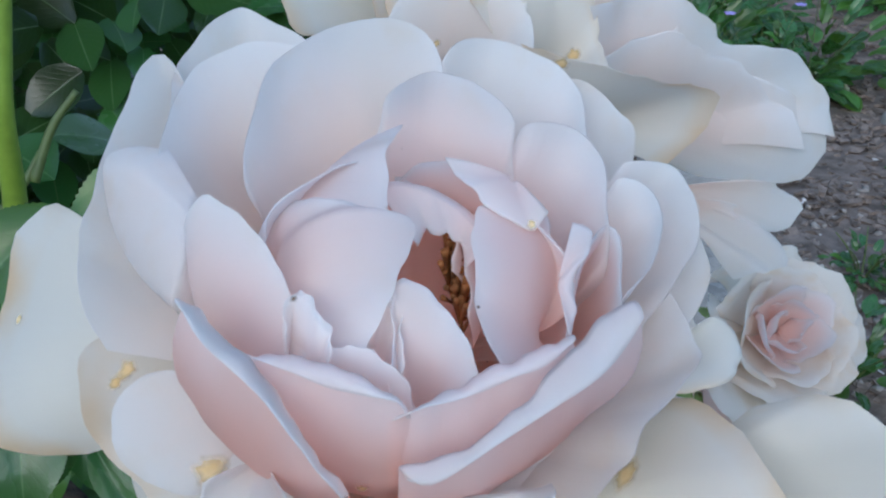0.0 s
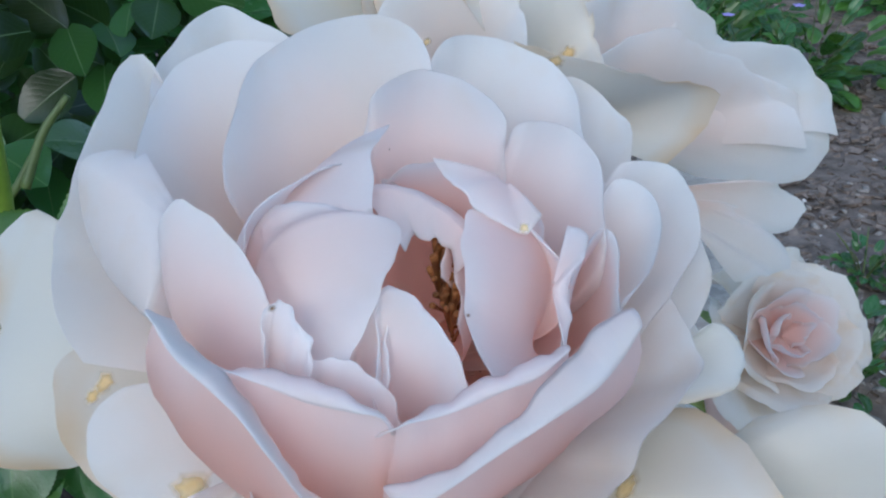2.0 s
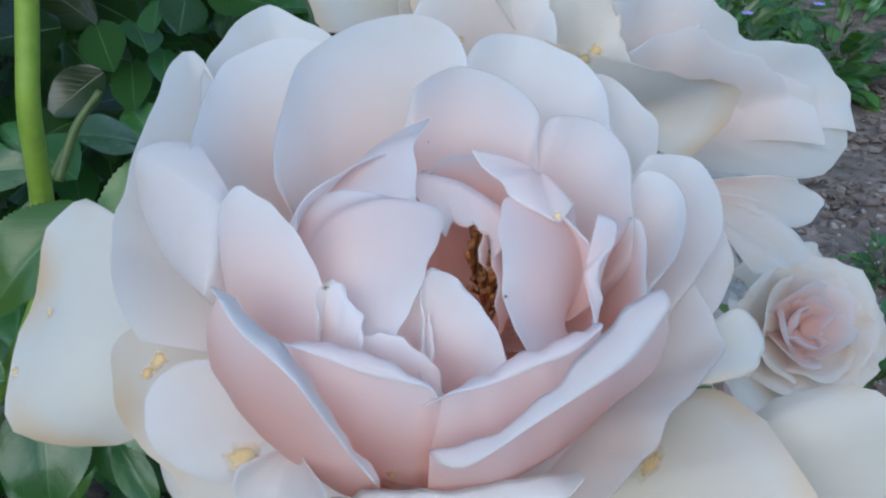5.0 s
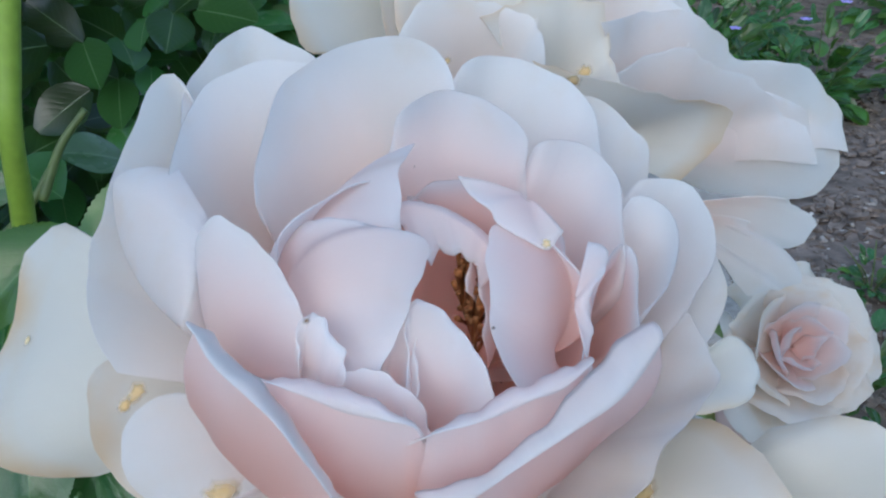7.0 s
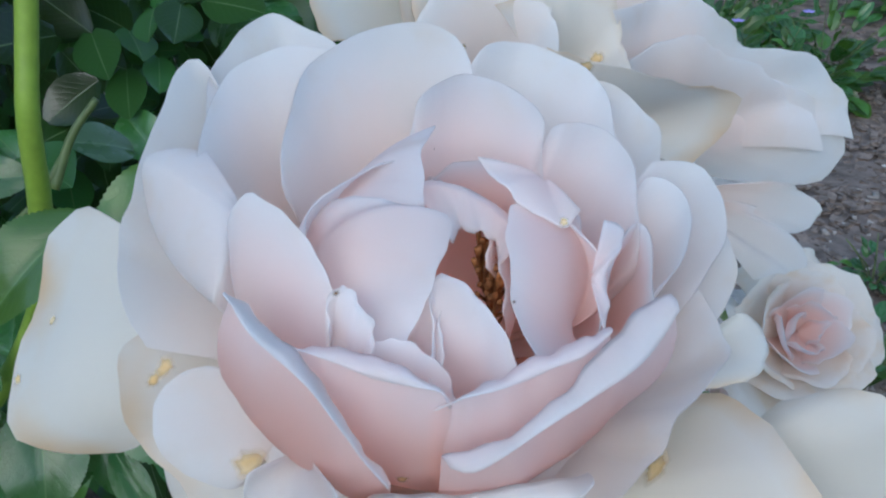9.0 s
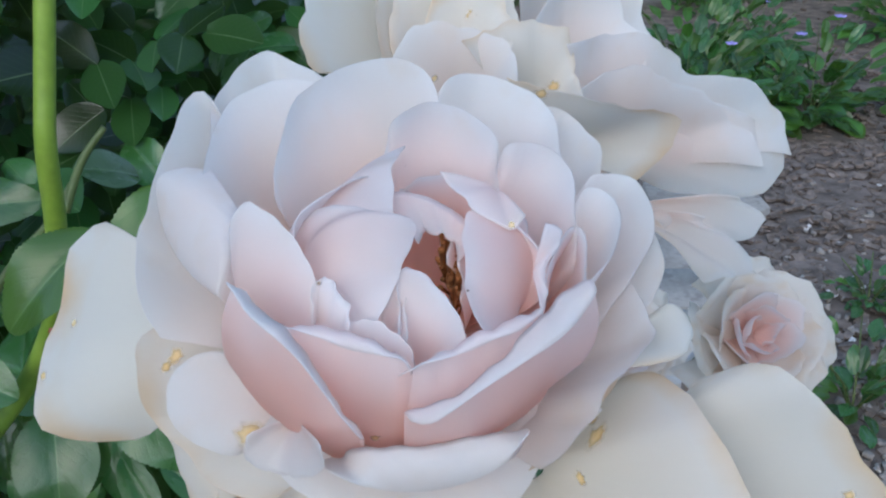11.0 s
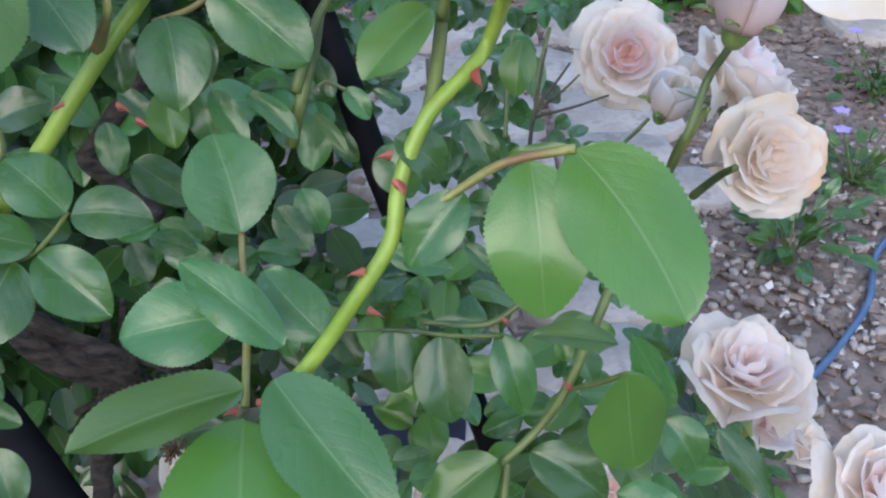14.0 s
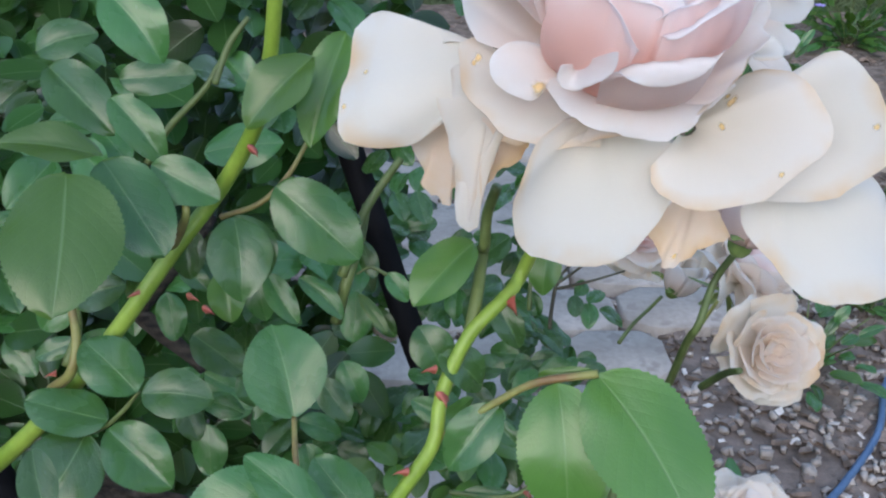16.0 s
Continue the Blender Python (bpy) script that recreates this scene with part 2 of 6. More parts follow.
def spline(points, count):
    """A smooth curve through the points."""
    p = np.asarray(points, dtype=float)
    p = np.vstack([2 * p[0] - p[1], p, 2 * p[-1] - p[-2]])
    step = np.linalg.norm(np.diff(p[1:-1], axis=0), axis=1)
    at = np.concatenate([[0], np.cumsum(np.maximum(step, 1e-6))])
    out = []
    for s in np.linspace(0, at[-1], count):
        k = min(int(np.searchsorted(at, s, side="right")) - 1, len(at) - 2)
        f = (s - at[k]) / (at[k + 1] - at[k])
        a, b, c, d = p[k], p[k + 1], p[k + 2], p[k + 3]
        out.append(0.5 * (2 * b + (c - a) * f + (2 * a - 5 * b + 4 * c - d) * f * f + (3 * b - a - 3 * c + d) * f ** 3))
    return np.array(out)


petal_count, petals_made = 0, []


def petal(parent, tint, rim, base=(0, 0, -34), bulge=(8, -3), curl=(1, -1), ruffle=0.35, spread=0.0, claw=0.0, nu=30, nv=16, label=""):
    """One petal, in millimetres of its bloom: it rises from the claw at base, swells by bulge (outwards, up, or as a vector; spread widens its waist) and rolls over at its rim by curl."""
    global petal_count
    petal_count += 1
    rng = np.random.default_rng(petal_count)
    r = spline(rim, nu)
    base = np.asarray(base, dtype=float)
    b = base + 0.10 * (r - r.mean(axis=0))
    out = 0.5 * (b + r)
    out[:, 2] = 0
    out = 0.5 * out + 0.5 * out.mean(axis=0)
    out /= np.maximum(np.linalg.norm(out, axis=1), 1e-6)[:, None]
    up = np.array([0, 0, 1.0])
    r = r - curl[0] * out - curl[1] * up
    if len(bulge) == 3:
        m = 0.5 * (b + r) + np.asarray(bulge, dtype=float) + spread * (r - r.mean(axis=0))
    else:
        m = 0.5 * (b + r) + bulge[0] * out + bulge[1] * up
    u = np.linspace(0, 1, nu)
    ph = rng.uniform(0, 6.3, 4)
    wav = np.sin(u * 17 + ph[0]) * 0.6 + np.sin(u * 31 + ph[1]) * 0.3 + np.sin(u * 7 + ph[2]) * 0.7
    nick = 0.25 * np.sin(u * 43 + ph[3]) + 0.15 * np.sin(u * 71 + ph[0])
    verts, uvs = [], []
    for v in np.linspace(0, 1, nv):
        s = (1 - v) ** 2 * b + 2 * v * (1 - v) * m + v * v * r
        w = max(0.0, (v - 0.78) / 0.22) ** 2
        s = s + w * (curl[0] * out + curl[1] * up) + (ruffle * v ** 3 * wav)[:, None] * (0.7 * out + 0.5 * up)
        s = s + (ruffle * w * nick)[:, None] * (r - base) / np.maximum(np.linalg.norm(r - base, axis=1), 1e-6)[:, None]
        s = s + (0.55 * ruffle * v * (np.sin(u * 9 + ph[1]) + 0.6 * np.sin(u * 19 + ph[3])))[:, None] * (0.4 * out + 0.8 * up)
        s = s + 1.3 * ruffle * v * np.array([noise.noise(Vector(q) * 0.09 + Vector((petal_count, 3, 0))) for q in s])[:, None] * (0.5 * out + 0.8 * up)
        s = s + (0.5 * ruffle * math.sin(math.pi * v) * (np.sin(u * 11 + ph[0]) + 0.7 * np.sin(u * 5 + ph[2])))[:, None] * (0.5 * out + 0.7 * up)
        verts += list(s * 0.001)
        uvs += [(x, claw + (1 - claw) * v) for x in u]
    faces = [(j * nu + i, j * nu + i + 1, (j + 1) * nu + i + 1, (j + 1) * nu + i) for j in range(nv - 1) for i in range(nu - 1)]
    ob = link_mesh("petal", verts, faces, PETAL[tint], parent, uvs)
    petals_made.append(ob)
    thick = ob.modifiers.new("thickness", "SOLIDIFY")
    thick.thickness, thick.offset = 0.00016, 0
    even = ob.modifiers.new("even_normals", "WEIGHTED_NORMAL")
    even.weight = 100
    if label:
        tagged(ob, label)
    return ob


def shell_petal(parent, tint, rim, way=(0, 0, -1), start=27, swell=0.0, curl=(0.5, 0), ruffle=0.42, claw=0.0, heart=(2, -2, 4), nu=34, nv=20, roll=0.22, flare=1.0, lip=(), puff=0.9):
    """One petal of a globe: it runs from its claw, which lies along way from the heart, over a rounded shell to the rim, and rolls back by curl (outwards, up); lip: where a rim that has folded over outwards ends."""
    global petal_count
    petal_count += 1
    rng = np.random.default_rng(petal_count)
    heart, up = np.asarray(heart, dtype=float), np.array([0, 0, 1.0])
    r = spline(rim, nu) - heart
    out = r / np.linalg.norm(r, axis=1)[:, None]
    r = r - curl[0] * out - curl[1] * up
    far = np.linalg.norm(r, axis=1)
    out = r / far[:, None]
    w0 = np.asarray(way, dtype=float) / np.linalg.norm(way)
    ang = np.arccos(np.clip(out @ w0, -0.999, 0.999))
    u = np.linspace(0, 1, nu)
    ph = rng.uniform(0, 6.3, 5)
    wav = np.sin(u * 13 + ph[0]) * 0.6 + np.sin(u * 29 + ph[1]) * 0.35 + np.sin(u * 6 + ph[2]) * 0.8
    nick = 0.5 * np.sin(u * 23 + ph[3]) + 0.35 * np.sin(u * 47 + ph[4])
    verts, uvs = [], []
    for v in np.linspace(0, 1, nv):
        d = (np.sin((1 - v) * ang)[:, None] * w0 + np.sin(v * ang)[:, None] * out) / np.sin(ang)[:, None]
        rad = start + (far - start) * v ** flare + swell * math.sin(math.pi * v)
        w = max(0.0, (v - 1 + roll) / roll) ** 2
        s = heart + d * rad[:, None] + w * (curl[0] * out + curl[1] * up)
        s = s + (ruffle * v ** 3 * wav)[:, None] * d + (ruffle * w * nick)[:, None] * np.cross(d, np.gradient(r, axis=0) / np.linalg.norm(np.gradient(r, axis=0), axis=1)[:, None])
        s = s + np.array([0.42 * noise.noise(Vector(q) * 0.11 + Vector((petal_count, 0, 0))) + 0.13 * noise.noise(Vector(q) * 0.33 + Vector((0, petal_count, 0))) for q in s])[:, None] * d * v
        verts += list(s * 0.001)
        uvs += [(x, claw + (1 - claw) * v * (0.9 if len(lip) else 1.0)) for x in u]
    if len(lip):
        fold, end = s.copy(), spline(lip, nu)
        side = 0.35 * (end - heart) / np.linalg.norm(end - heart, axis=1)[:, None] + 0.85 * up
        wide = np.linalg.norm(end - fold, axis=1)[:, None]
        for v in np.linspace(0, 1, 8)[1:]:
            s = fold + (end - fold) * v + (puff * v * (1 - v) * wide + ruffle * 0.8 * v * v * wav[:, None]) * side
            verts += list(s * 0.001)
            uvs += [(x, 0.9 + 0.1 * v) for x in u]
        nv += 7
    faces = [(j * nu + i, j * nu + i + 1, (j + 1) * nu + i + 1, (j + 1) * nu + i) for j in range(nv - 1) for i in range(nu - 1)]
    ob = link_mesh("petal", verts, faces, PETAL[tint], parent, uvs)
    petals_made.append(ob)
    thick = ob.modifiers.new("thickness", "SOLIDIFY")
    thick.thickness, thick.offset = 0.00016, 0
    even = ob.modifiers.new("even_normals", "WEIGHTED_NORMAL")
    even.weight = 100
    return ob


def mark(on_petal, at, way, size, mat=None):
    """A thin browned mark lying on a petal."""
    w = Vector(way).normalized()
    a = w.orthogonal().normalized()
    c = w.cross(a)
    r = random.Random(int(size * 1e7) + int(at[0] * 1e4))
    stretch, n, rings = r.uniform(0.6, 1.0), 16, (0.35, 0.7, 1.0)
    verts, uvs = [Vector(at) + w * 0.00022], [(0, 0)]
    wob = [r.uniform(0.75, 1.15) for _ in range(n)]
    for f in rings:
        for k in range(n):
            q = 2 * math.pi * k / n
            verts.append(Vector(at) + w * (0.00022 - 0.5 * (size * f) ** 2 / 0.03) + (a * math.cos(q) + c * stretch * math.sin(q)) * size * f * wob[k])
            uvs.append((k / n, f))
    faces = [(0, 1 + k, 1 + (k + 1) % n) for k in range(n)]
    faces += [(1 + j * n + k, 1 + (j + 1) * n + k, 1 + (j + 1) * n + (k + 1) % n, 1 + j * n + (k + 1) % n) for j in range(2) for k in range(n)]
    ob = link_mesh("brown_mark", verts, faces, mat or BLEMISH, None, uvs)
    ob.parent = on_petal
    ob.matrix_basis = on_petal.parent.matrix_basis.inverted()
    return ob


def holder(name, m, label, category, group=""):
    ob = new(name)
    ob.empty_display_size = 0.02
    ob.matrix_world = m
    return tagged(ob, label, category, group)


def tube(name, points, radii, mat, parent=None, sides=10, count=0, knobs=0.0):
    """A tapered round stem along a smooth line."""
    count = count or 6 * len(points)
    c = spline(points, count)
    rad = np.interp(np.linspace(0, 1, count), np.linspace(0, 1, len(radii)), radii)
    t = np.gradient(c, axis=0)
    t /= np.linalg.norm(t, axis=1)[:, None]
    ref = np.array([0.31, 0.72, 0.62])
    verts, uvs = [], []
    for k in range(count):
        a = np.cross(t[k], ref)
        a /= np.linalg.norm(a)
        b = np.cross(t[k], a)
        for s in range(sides):
            q = 2 * math.pi * s / sides
            wob = 1 + knobs * noise.noise(Vector(c[k] * 60) + Vector((math.cos(q), math.sin(q), 0)) * 1.3)
            if sides > 12:
                wob += 0.45 * knobs * noise.noise(Vector((5 * math.cos(q), 5 * math.sin(q), 0)) + Vector(c[k] * 45) + Vector((0, 0, 7)))
            verts.append(c[k] + rad[k] * wob * (math.cos(q) * a + math.sin(q) * b))
            uvs.append((s / sides, k / count))
    faces = [(k * sides + s, k * sides + (s + 1) % sides, (k + 1) * sides + (s + 1) % sides, (k + 1) * sides + s) for k in range(count - 1) for s in range(sides)]
    faces += [tuple(range(sides))[::-1], tuple((count - 1) * sides + s for s in range(sides))]
    return link_mesh(name, verts, faces, mat, parent, uvs)


def leaflet_mesh(seed, mat, teeth=27, blunt=False):
    """A leaflet one unit long along +y, face up +z: toothed rim, folded along the rib, arched and a little wavy."""
    rng = np.random.default_rng(seed)
    nv, nu = 2 * teeth + 1, 11
    fold, arch, wave, ph = rng.uniform(0.10, 0.42), rng.uniform(0.06, 0.36), rng.uniform(0.015, 0.050), rng.uniform(0, 6)
    sway, twist, round_off = rng.uniform(-0.05, 0.05), rng.uniform(-0.22, 0.22), rng.uniform(0.52, 0.64)
    if blunt:
        fold, arch, twist, round_off = 0.12, 0.14, 0.05, 0.56
    verts, uvs = [], []
    for j in range(nv):
        y = j / (nv - 1)
        half = 0.5 * (math.sin(math.pi * y ** 0.93) ** round_off) * (1 + (0.10 if blunt else -0.08) * y) if 0 < y < 1 else 0.004
        for i in range(nu):
            x = 2 * i / (nu - 1) - 1
            ax = abs(x)
            tooth = (0.5 if blunt else 1.0) * (0.013 if j % 2 else -0.008) * (ax > 0.95) * (0.05 < y < 0.97)
            w = half * x + tooth * (1 if x > 0 else -1)
            z = fold * abs(w) - arch * (y - 0.35) ** 2 * 1.6 + wave * math.sin(9 * y + ph + (2 if x > 0 else 0)) * ax ** 2 - 0.10 * (ax * half * 2) ** 2 + twist * (y - 0.4) * w + 0.006 * abs(math.sin(13.5 * (y - 0.32 * ax))) * min(1.0, 3 * ax) * (1 - ax)
            verts.append((w + sway * math.sin(math.pi * y), y + 0.03 * ax * half * (1 if ax > 0.9 else 0), z))
            uvs.append((0.5 + 0.5 * x, y))
    faces = [(j * nu + i, j * nu + i + 1, (j + 1) * nu + i + 1, (j + 1) * nu + i) for j in range(nv - 1) for i in range(nu - 1)]
    ob = link_mesh("leaflet", verts, faces, mat, None, uvs)
    me = ob.data
    bpy.data.objects.remove(ob)
    return me


LEAFLETS = [[leaflet_mesh(10 * k + s, LEAF[k]) for s in range(6)] + [leaflet_mesh(7 + k, LEAF[k], 30, True)] for k in (0, 1)]


def leaf_pose(base, tip, width, face):
    """The frame of a leaflet from base to tip whose upper side turns towards face."""
    y = Vector(tip) - Vector(base)
    size = y.length
    y.normalize()
    x = y.cross(Vector(face)).normalized()
    z = x.cross(y)
    m = Matrix((x, y, z)).transposed().to_4x4()
    return Matrix.Translation(base) @ m @ Matrix.Diagonal((size * width, size, size * (0.4 + 0.6 * width), 1))


leaf_count = 0


def leaflet(base, tip, width, face=(0, -0.5, 0.86), young=0, form=-1):
    global leaf_count
    leaf_count += 1
    ob = new("leaflet", LEAFLETS[young][(leaf_count * 7) % 6 if form < 0 else form])
    ob.matrix_basis = leaf_pose(base, tip, width, face)
    return on_bush(ob)


def thorn(parent, at, way, size=0.006, mat=None):
    """A hooked thorn on a cane."""
    w = Vector(way).normalized()
    a = w.orthogonal().normalized()
    b = w.cross(a)
    verts, n = [], 7
    for k, (h, r) in enumerate(((0, 0.5), (0.25, 0.3), (0.6, 0.14))):
        for s in range(n):
            q = 2 * math.pi * s / n
            verts.append(Vector(at) + size * (h * w + r * (math.cos(q) * a * 0.6 + math.sin(q) * b * 1.3)) + Vector((0, 0, -0.15 * size * h * h)))
    verts.append(Vector(at) + size * (w + Vector((0, 0, -0.28))))
    faces = [(k * n + s, k * n + (s + 1) % n, (k + 1) * n + (s + 1) % n, (k + 1) * n + s) for k in range(2) for s in range(n)]
    faces += [(2 * n + s, 2 * n + (s + 1) % n, 3 * n) for s in range(n)]
    return link_mesh("thorn", verts, faces, mat or THORN, parent)


def facing(at, axis):
    """The pose of a bloom at a place that opens along axis."""
    z = Vector(axis).normalized()
    x = Vector((1, 0, 0)) - z.x * z
    x.normalize()
    m = Matrix((x, z.cross(x), z)).transposed().to_4x4()
    return Matrix.Translation(at) @ m


def bloom(m, radius, seed, label, petals=20, openness=1.0, tints=("blush", "blush", "pink"), group="rose blooms", name="rose_bloom", cupped=0.0):
    """A whole rose: petals on a golden spiral, upright in the heart, spread and rolled back outside."""
    rng = np.random.default_rng(seed)
    top = holder(name, m, label, "flower", group)
    R = radius * 1000
    for k in range(petals):
        f = (k + 0.5) / petals
        a = k * 2.39996 + rng.uniform(-0.25, 0.25)
        reach = R * (0.10 + 0.90 * f ** 0.9) * rng.uniform(0.92, 1.06)
        h = R * (0.36 - 0.55 * f ** 2.2 * openness + cupped * f) + R * rng.uniform(-0.05, 0.05)
        half = (1.25 - 0.55 * f) * rng.uniform(0.85, 1.1)
        rim = []
        for q in np.linspace(-1, 1, 7):
            drop = (abs(q) ** 2.6)
            rr = reach * (1 - 0.10 * drop + rng.uniform(-0.03, 0.03))
            rim.append((rr * math.cos(a + half * q), rr * math.sin(a + half * q), h - R * (0.30 + 0.15 * f) * drop + R * rng.uniform(-0.03, 0.03)))
        tint = tints[2] if f < 0.4 else tints[1] if f < 0.6 else tints[0]
        petal(top, tint, rim, (0, 0, R * (0.06 - 0.46 * f ** 0.6)), (R * (0.16 + 0.20 * f), -R * 0.06), (R * 0.10 * f, -R * 0.12 * f), R * 0.036, claw=0.62 + 0.2 * f, nu=26, nv=10)
    part_sepals(top, R)
    return top


def rosebud(m, radius, seed, label, tints=("cream", "cream", "blush"), openness=0.15, wraps=7):
    """A plump bud: petals wrapped round an egg, a green hip below and pointed sepals."""
    rng = np.random.default_rng(seed)
    top = holder("rosebud", m, label, "flower bud", "rosebuds")
    R, nu, nv = radius, 18, 12
    for k in range(wraps):
        f = k / (wraps - 1)
        a0, span = k * 2.39996 + rng.uniform(-0.2, 0.2), 2.9 - 0.9 * f
        height, verts, uvs = R * (2.0 - 0.3 * f), [], []
        for j in range(nv):
            v = j / (nv - 1)
            for i in range(nu):
                u = i / (nu - 1)
                edge = 1 - abs(2 * u - 1) ** 3
                h = v * (0.78 + 0.22 * edge)
                r = R * (0.45 + 0.55 * f) * (math.sin(math.pi * min(1.0, 0.20 + 0.60 * h)) ** 0.8 + openness * f * h ** 3) + 0.0003 * k
                r += R * (0.03 * math.sin(7 * u + k) * v ** 2 + 0.10 * f * max(0.0, v - 0.85) / 0.15)
                q = a0 + span * (u - 0.5)
                verts.append((r * math.cos(q), r * math.sin(q), height * h - 0.4 * R))
                uvs.append((u, 0.45 + 0.55 * v))
        faces = [(j * nu + i, j * nu + i + 1, (j + 1) * nu + i + 1, (j + 1) * nu + i) for j in range(nv - 1) for i in range(nu - 1)]
        ob = link_mesh("petal", verts, faces, PETAL[tints[0] if f > 0.6 else tints[1] if f > 0.3 else tints[2]], top, uvs)
        thick = ob.modifiers.new("thickness", "SOLIDIFY")
        thick.thickness, thick.offset = 0.0002, 0
    hip = bmesh.new()
    bmesh.ops.create_uvsphere(hip, u_segments=14, v_segments=10, radius=0.42 * R, matrix=Matrix.Translation((0, 0, -0.62 * R)) @ Matrix.Diagonal((1, 1, 1.25, 1)))
    me = bpy.data.meshes.new("hip")
    hip.to_mesh(me)
    hip.free()
    me.polygons.foreach_set("use_smooth", [True] * len(me.polygons))
    me.materials.append(SEPAL)
    new("hip", me).parent = top
    for k in range(5):
        a, verts = 1.257 * k + 0.3, []
        flip = rng.uniform(-0.2, 0.9)
        for j in range(9):
            v = j / 8
            out = R * (0.42 + 0.62 * math.sin(1.5 * v) + 0.5 * flip * v ** 2)
            wide = R * 0.34 * (1 - v) ** 0.7 * (0.5 + v)
            for s in (-1, 0, 1):
                verts.append((out * math.cos(a) - s * wide * math.sin(a), out * math.sin(a) + s * wide * math.cos(a), R * (-0.42 + 1.3 * v - 1.2 * flip * v ** 2) - 0.05 * R * abs(s)))
        faces = [(j * 3 + i, j * 3 + i + 1, j * 3 + i + 4, j * 3 + i + 3) for j in range(8) for i in range(2)]
        ob = link_mesh("sepal", verts, faces, SEPAL, top)
        thick = ob.modifiers.new("thickness", "SOLIDIFY")
        thick.thickness, thick.offset = 0.0003, 0
    return top


def part_sepals(top, R, count=5):
    for k in range(count):
        a = 6.283 * k / count
        rim = [((0.30 * R) * math.cos(a + d) * s, (0.30 * R) * math.sin(a + d) * s, z * R) for d, s, z in ((-0.5, 0.4, -0.62), (-0.2, 1.2, -0.75), (0, 1.9, -0.85), (0.2, 1.2, -0.75), (0.5, 0.4, -0.62))]
        ob = petal(top, "cream", rim, (0, 0, -0.62 * R), (1, 0), (0, 0), 0.05, nu=12, nv=6)
        ob.name, ob.data.name = "sepal", "sepal"
        ob.data.materials[0] = SEPAL


# ---- the open bloom ----
rose = holder("rose_bloom", Matrix(((0.9987, 0.0000, 0.0501, -0.00570), (0.0236, 0.8821, -0.4705, 0.10234), (-0.0442, 0.4711, 0.8810, 1.09258), (0, 0, 0, 1))), "wide open blush-pink and cream rose with browned outer petals", "flower", "rose blooms")
shell_petal(rose, "white", [(-36.6, -4.3, -14.0), (-40.2, 0.8, -10.0), (-40.7, 7.3, -8.0), (-40.5, 11.3, -6.0), (-38.9, 26.1, -4.0), (-35.7, 37.3, -3.0), (-32.0, 35.8, -4.0), (-29.4, 31.2, -6.9)], start=29, flare=2.2, curl=(0.5, -1))
shell_petal(rose, "white", [(-30.8, 23.5, -1.8), (-32.7, 36.9, -5.0), (-29.6, 43.8, -5.0), (-24.9, 49.7, -5.0), (-19.0, 46.4, -5.0), (-13.6, 42.5, -5.0), (-7.6, 34.9, -11.1)], start=29, flare=2.2, curl=(0.5, -1))
shell_petal(rose, "white", [(-27.9, 10.4, -9.3), (-29.9, 13.6, 1.0), (-30.6, 23.9, 0.0), (-28.0, 32.3, -0.0), (-22.3, 36.4, -0.0), (-15.4, 37.8, 0.0), (-8.9, 35.3, -1.0), (-4.1, 31.7, -9.9)], start=27, flare=2.0, curl=(0.3, -0.6))
shell_petal(rose, "white", [(-17.2, 12.1, -12.6), (-18.3, 10.8, 4.0), (-18.5, 19.0, 5.0), (-16.5, 29.0, 5.0), (-9.5, 35.9, 5.0), (-1.9, 38.0, 5.0), (3.6, 36.3, 4.0), (6.2, 30.5, 0.2), (6.6, 24.1, -7.8)], start=25, flare=2.0, curl=(0.3, -0.6))
shell_petal(rose, "white", [(2.7, 26.4, -10.8), (4.4, 33.1, -3.7), (6.5, 35.8, 2.0), (12.2, 39.4, 1.0), (18.9, 36.3, 1.0), (23.3, 30.6, 1.0), (25.0, 22.8, 0.7), (25.4, 16.4, -4.6)], start=26, flare=2.0, curl=(0.3, -0.6))
shell_petal(rose, "white", [(19.3, 24.1, -13.7), (19.6, 30.0, -6.7), (22.2, 34.3, -3.0), (27.5, 34.6, -3.0), (31.7, 28.3, -3.0), (32.1, 22.7, -3.0), (30.4, 17.7, -6.0), (28.9, 14.0, -11.7)], start=27, flare=2.0, curl=(0.4, -0.6))
shell_petal(rose, "blush", [(-4.2, 14.7, -8.9), (-3.2, 20.7, -1.8), (-1.4, 20.9, 8.0), (3.6, 24.5, 8.5), (9.3, 23.8, 8.0), (13.6, 19.2, 7.0), (15.2, 17.3, -1.4), (14.7, 11.4, -6.0)], start=20, flare=1.7, curl=(0.3, -0.4))
shell_petal(rose, "blush", [(14.4, 15.4, -9.0), (15.0, 20.8, -2.2), (16.9, 19.0, 6.0), (21.7, 19.2, 5.5), (25.1, 15.3, 5.0), (25.8, 8.2, 5.0), (25.4, 1.4, 4.0), (25.3, 0.3, -7.3), (22.5, -4.7, -10.1)], start=22, flare=1.6, curl=(0.3, -0.4))
shell_petal(rose, "white", [(26.2, 12.5, -11.0), (27.5, 16.6, -5.5), (30.0, 17.7, 0.0), (35.6, 18.0, -0.0), (38.1, 13.8, 0.0), (37.6, 6.9, -1.0), (33.9, 0.3, -4.0), (29.6, -4.7, -9.8)], start=26, flare=1.8, curl=(0.3, -0.4))
shell_petal(rose, "white", [(32.4, 14.4, -9.4), (34.4, 16.2, -3.9), (38.1, 11.7, -4.0), (39.8, 7.3, -4.0), (38.4, 0.2, -5.0), (35.2, -4.1, -7.0), (31.0, -7.9, -14.6), (26.3, -13.2, -15.4)], start=28, flare=2.0, curl=(0.4, -0.6))
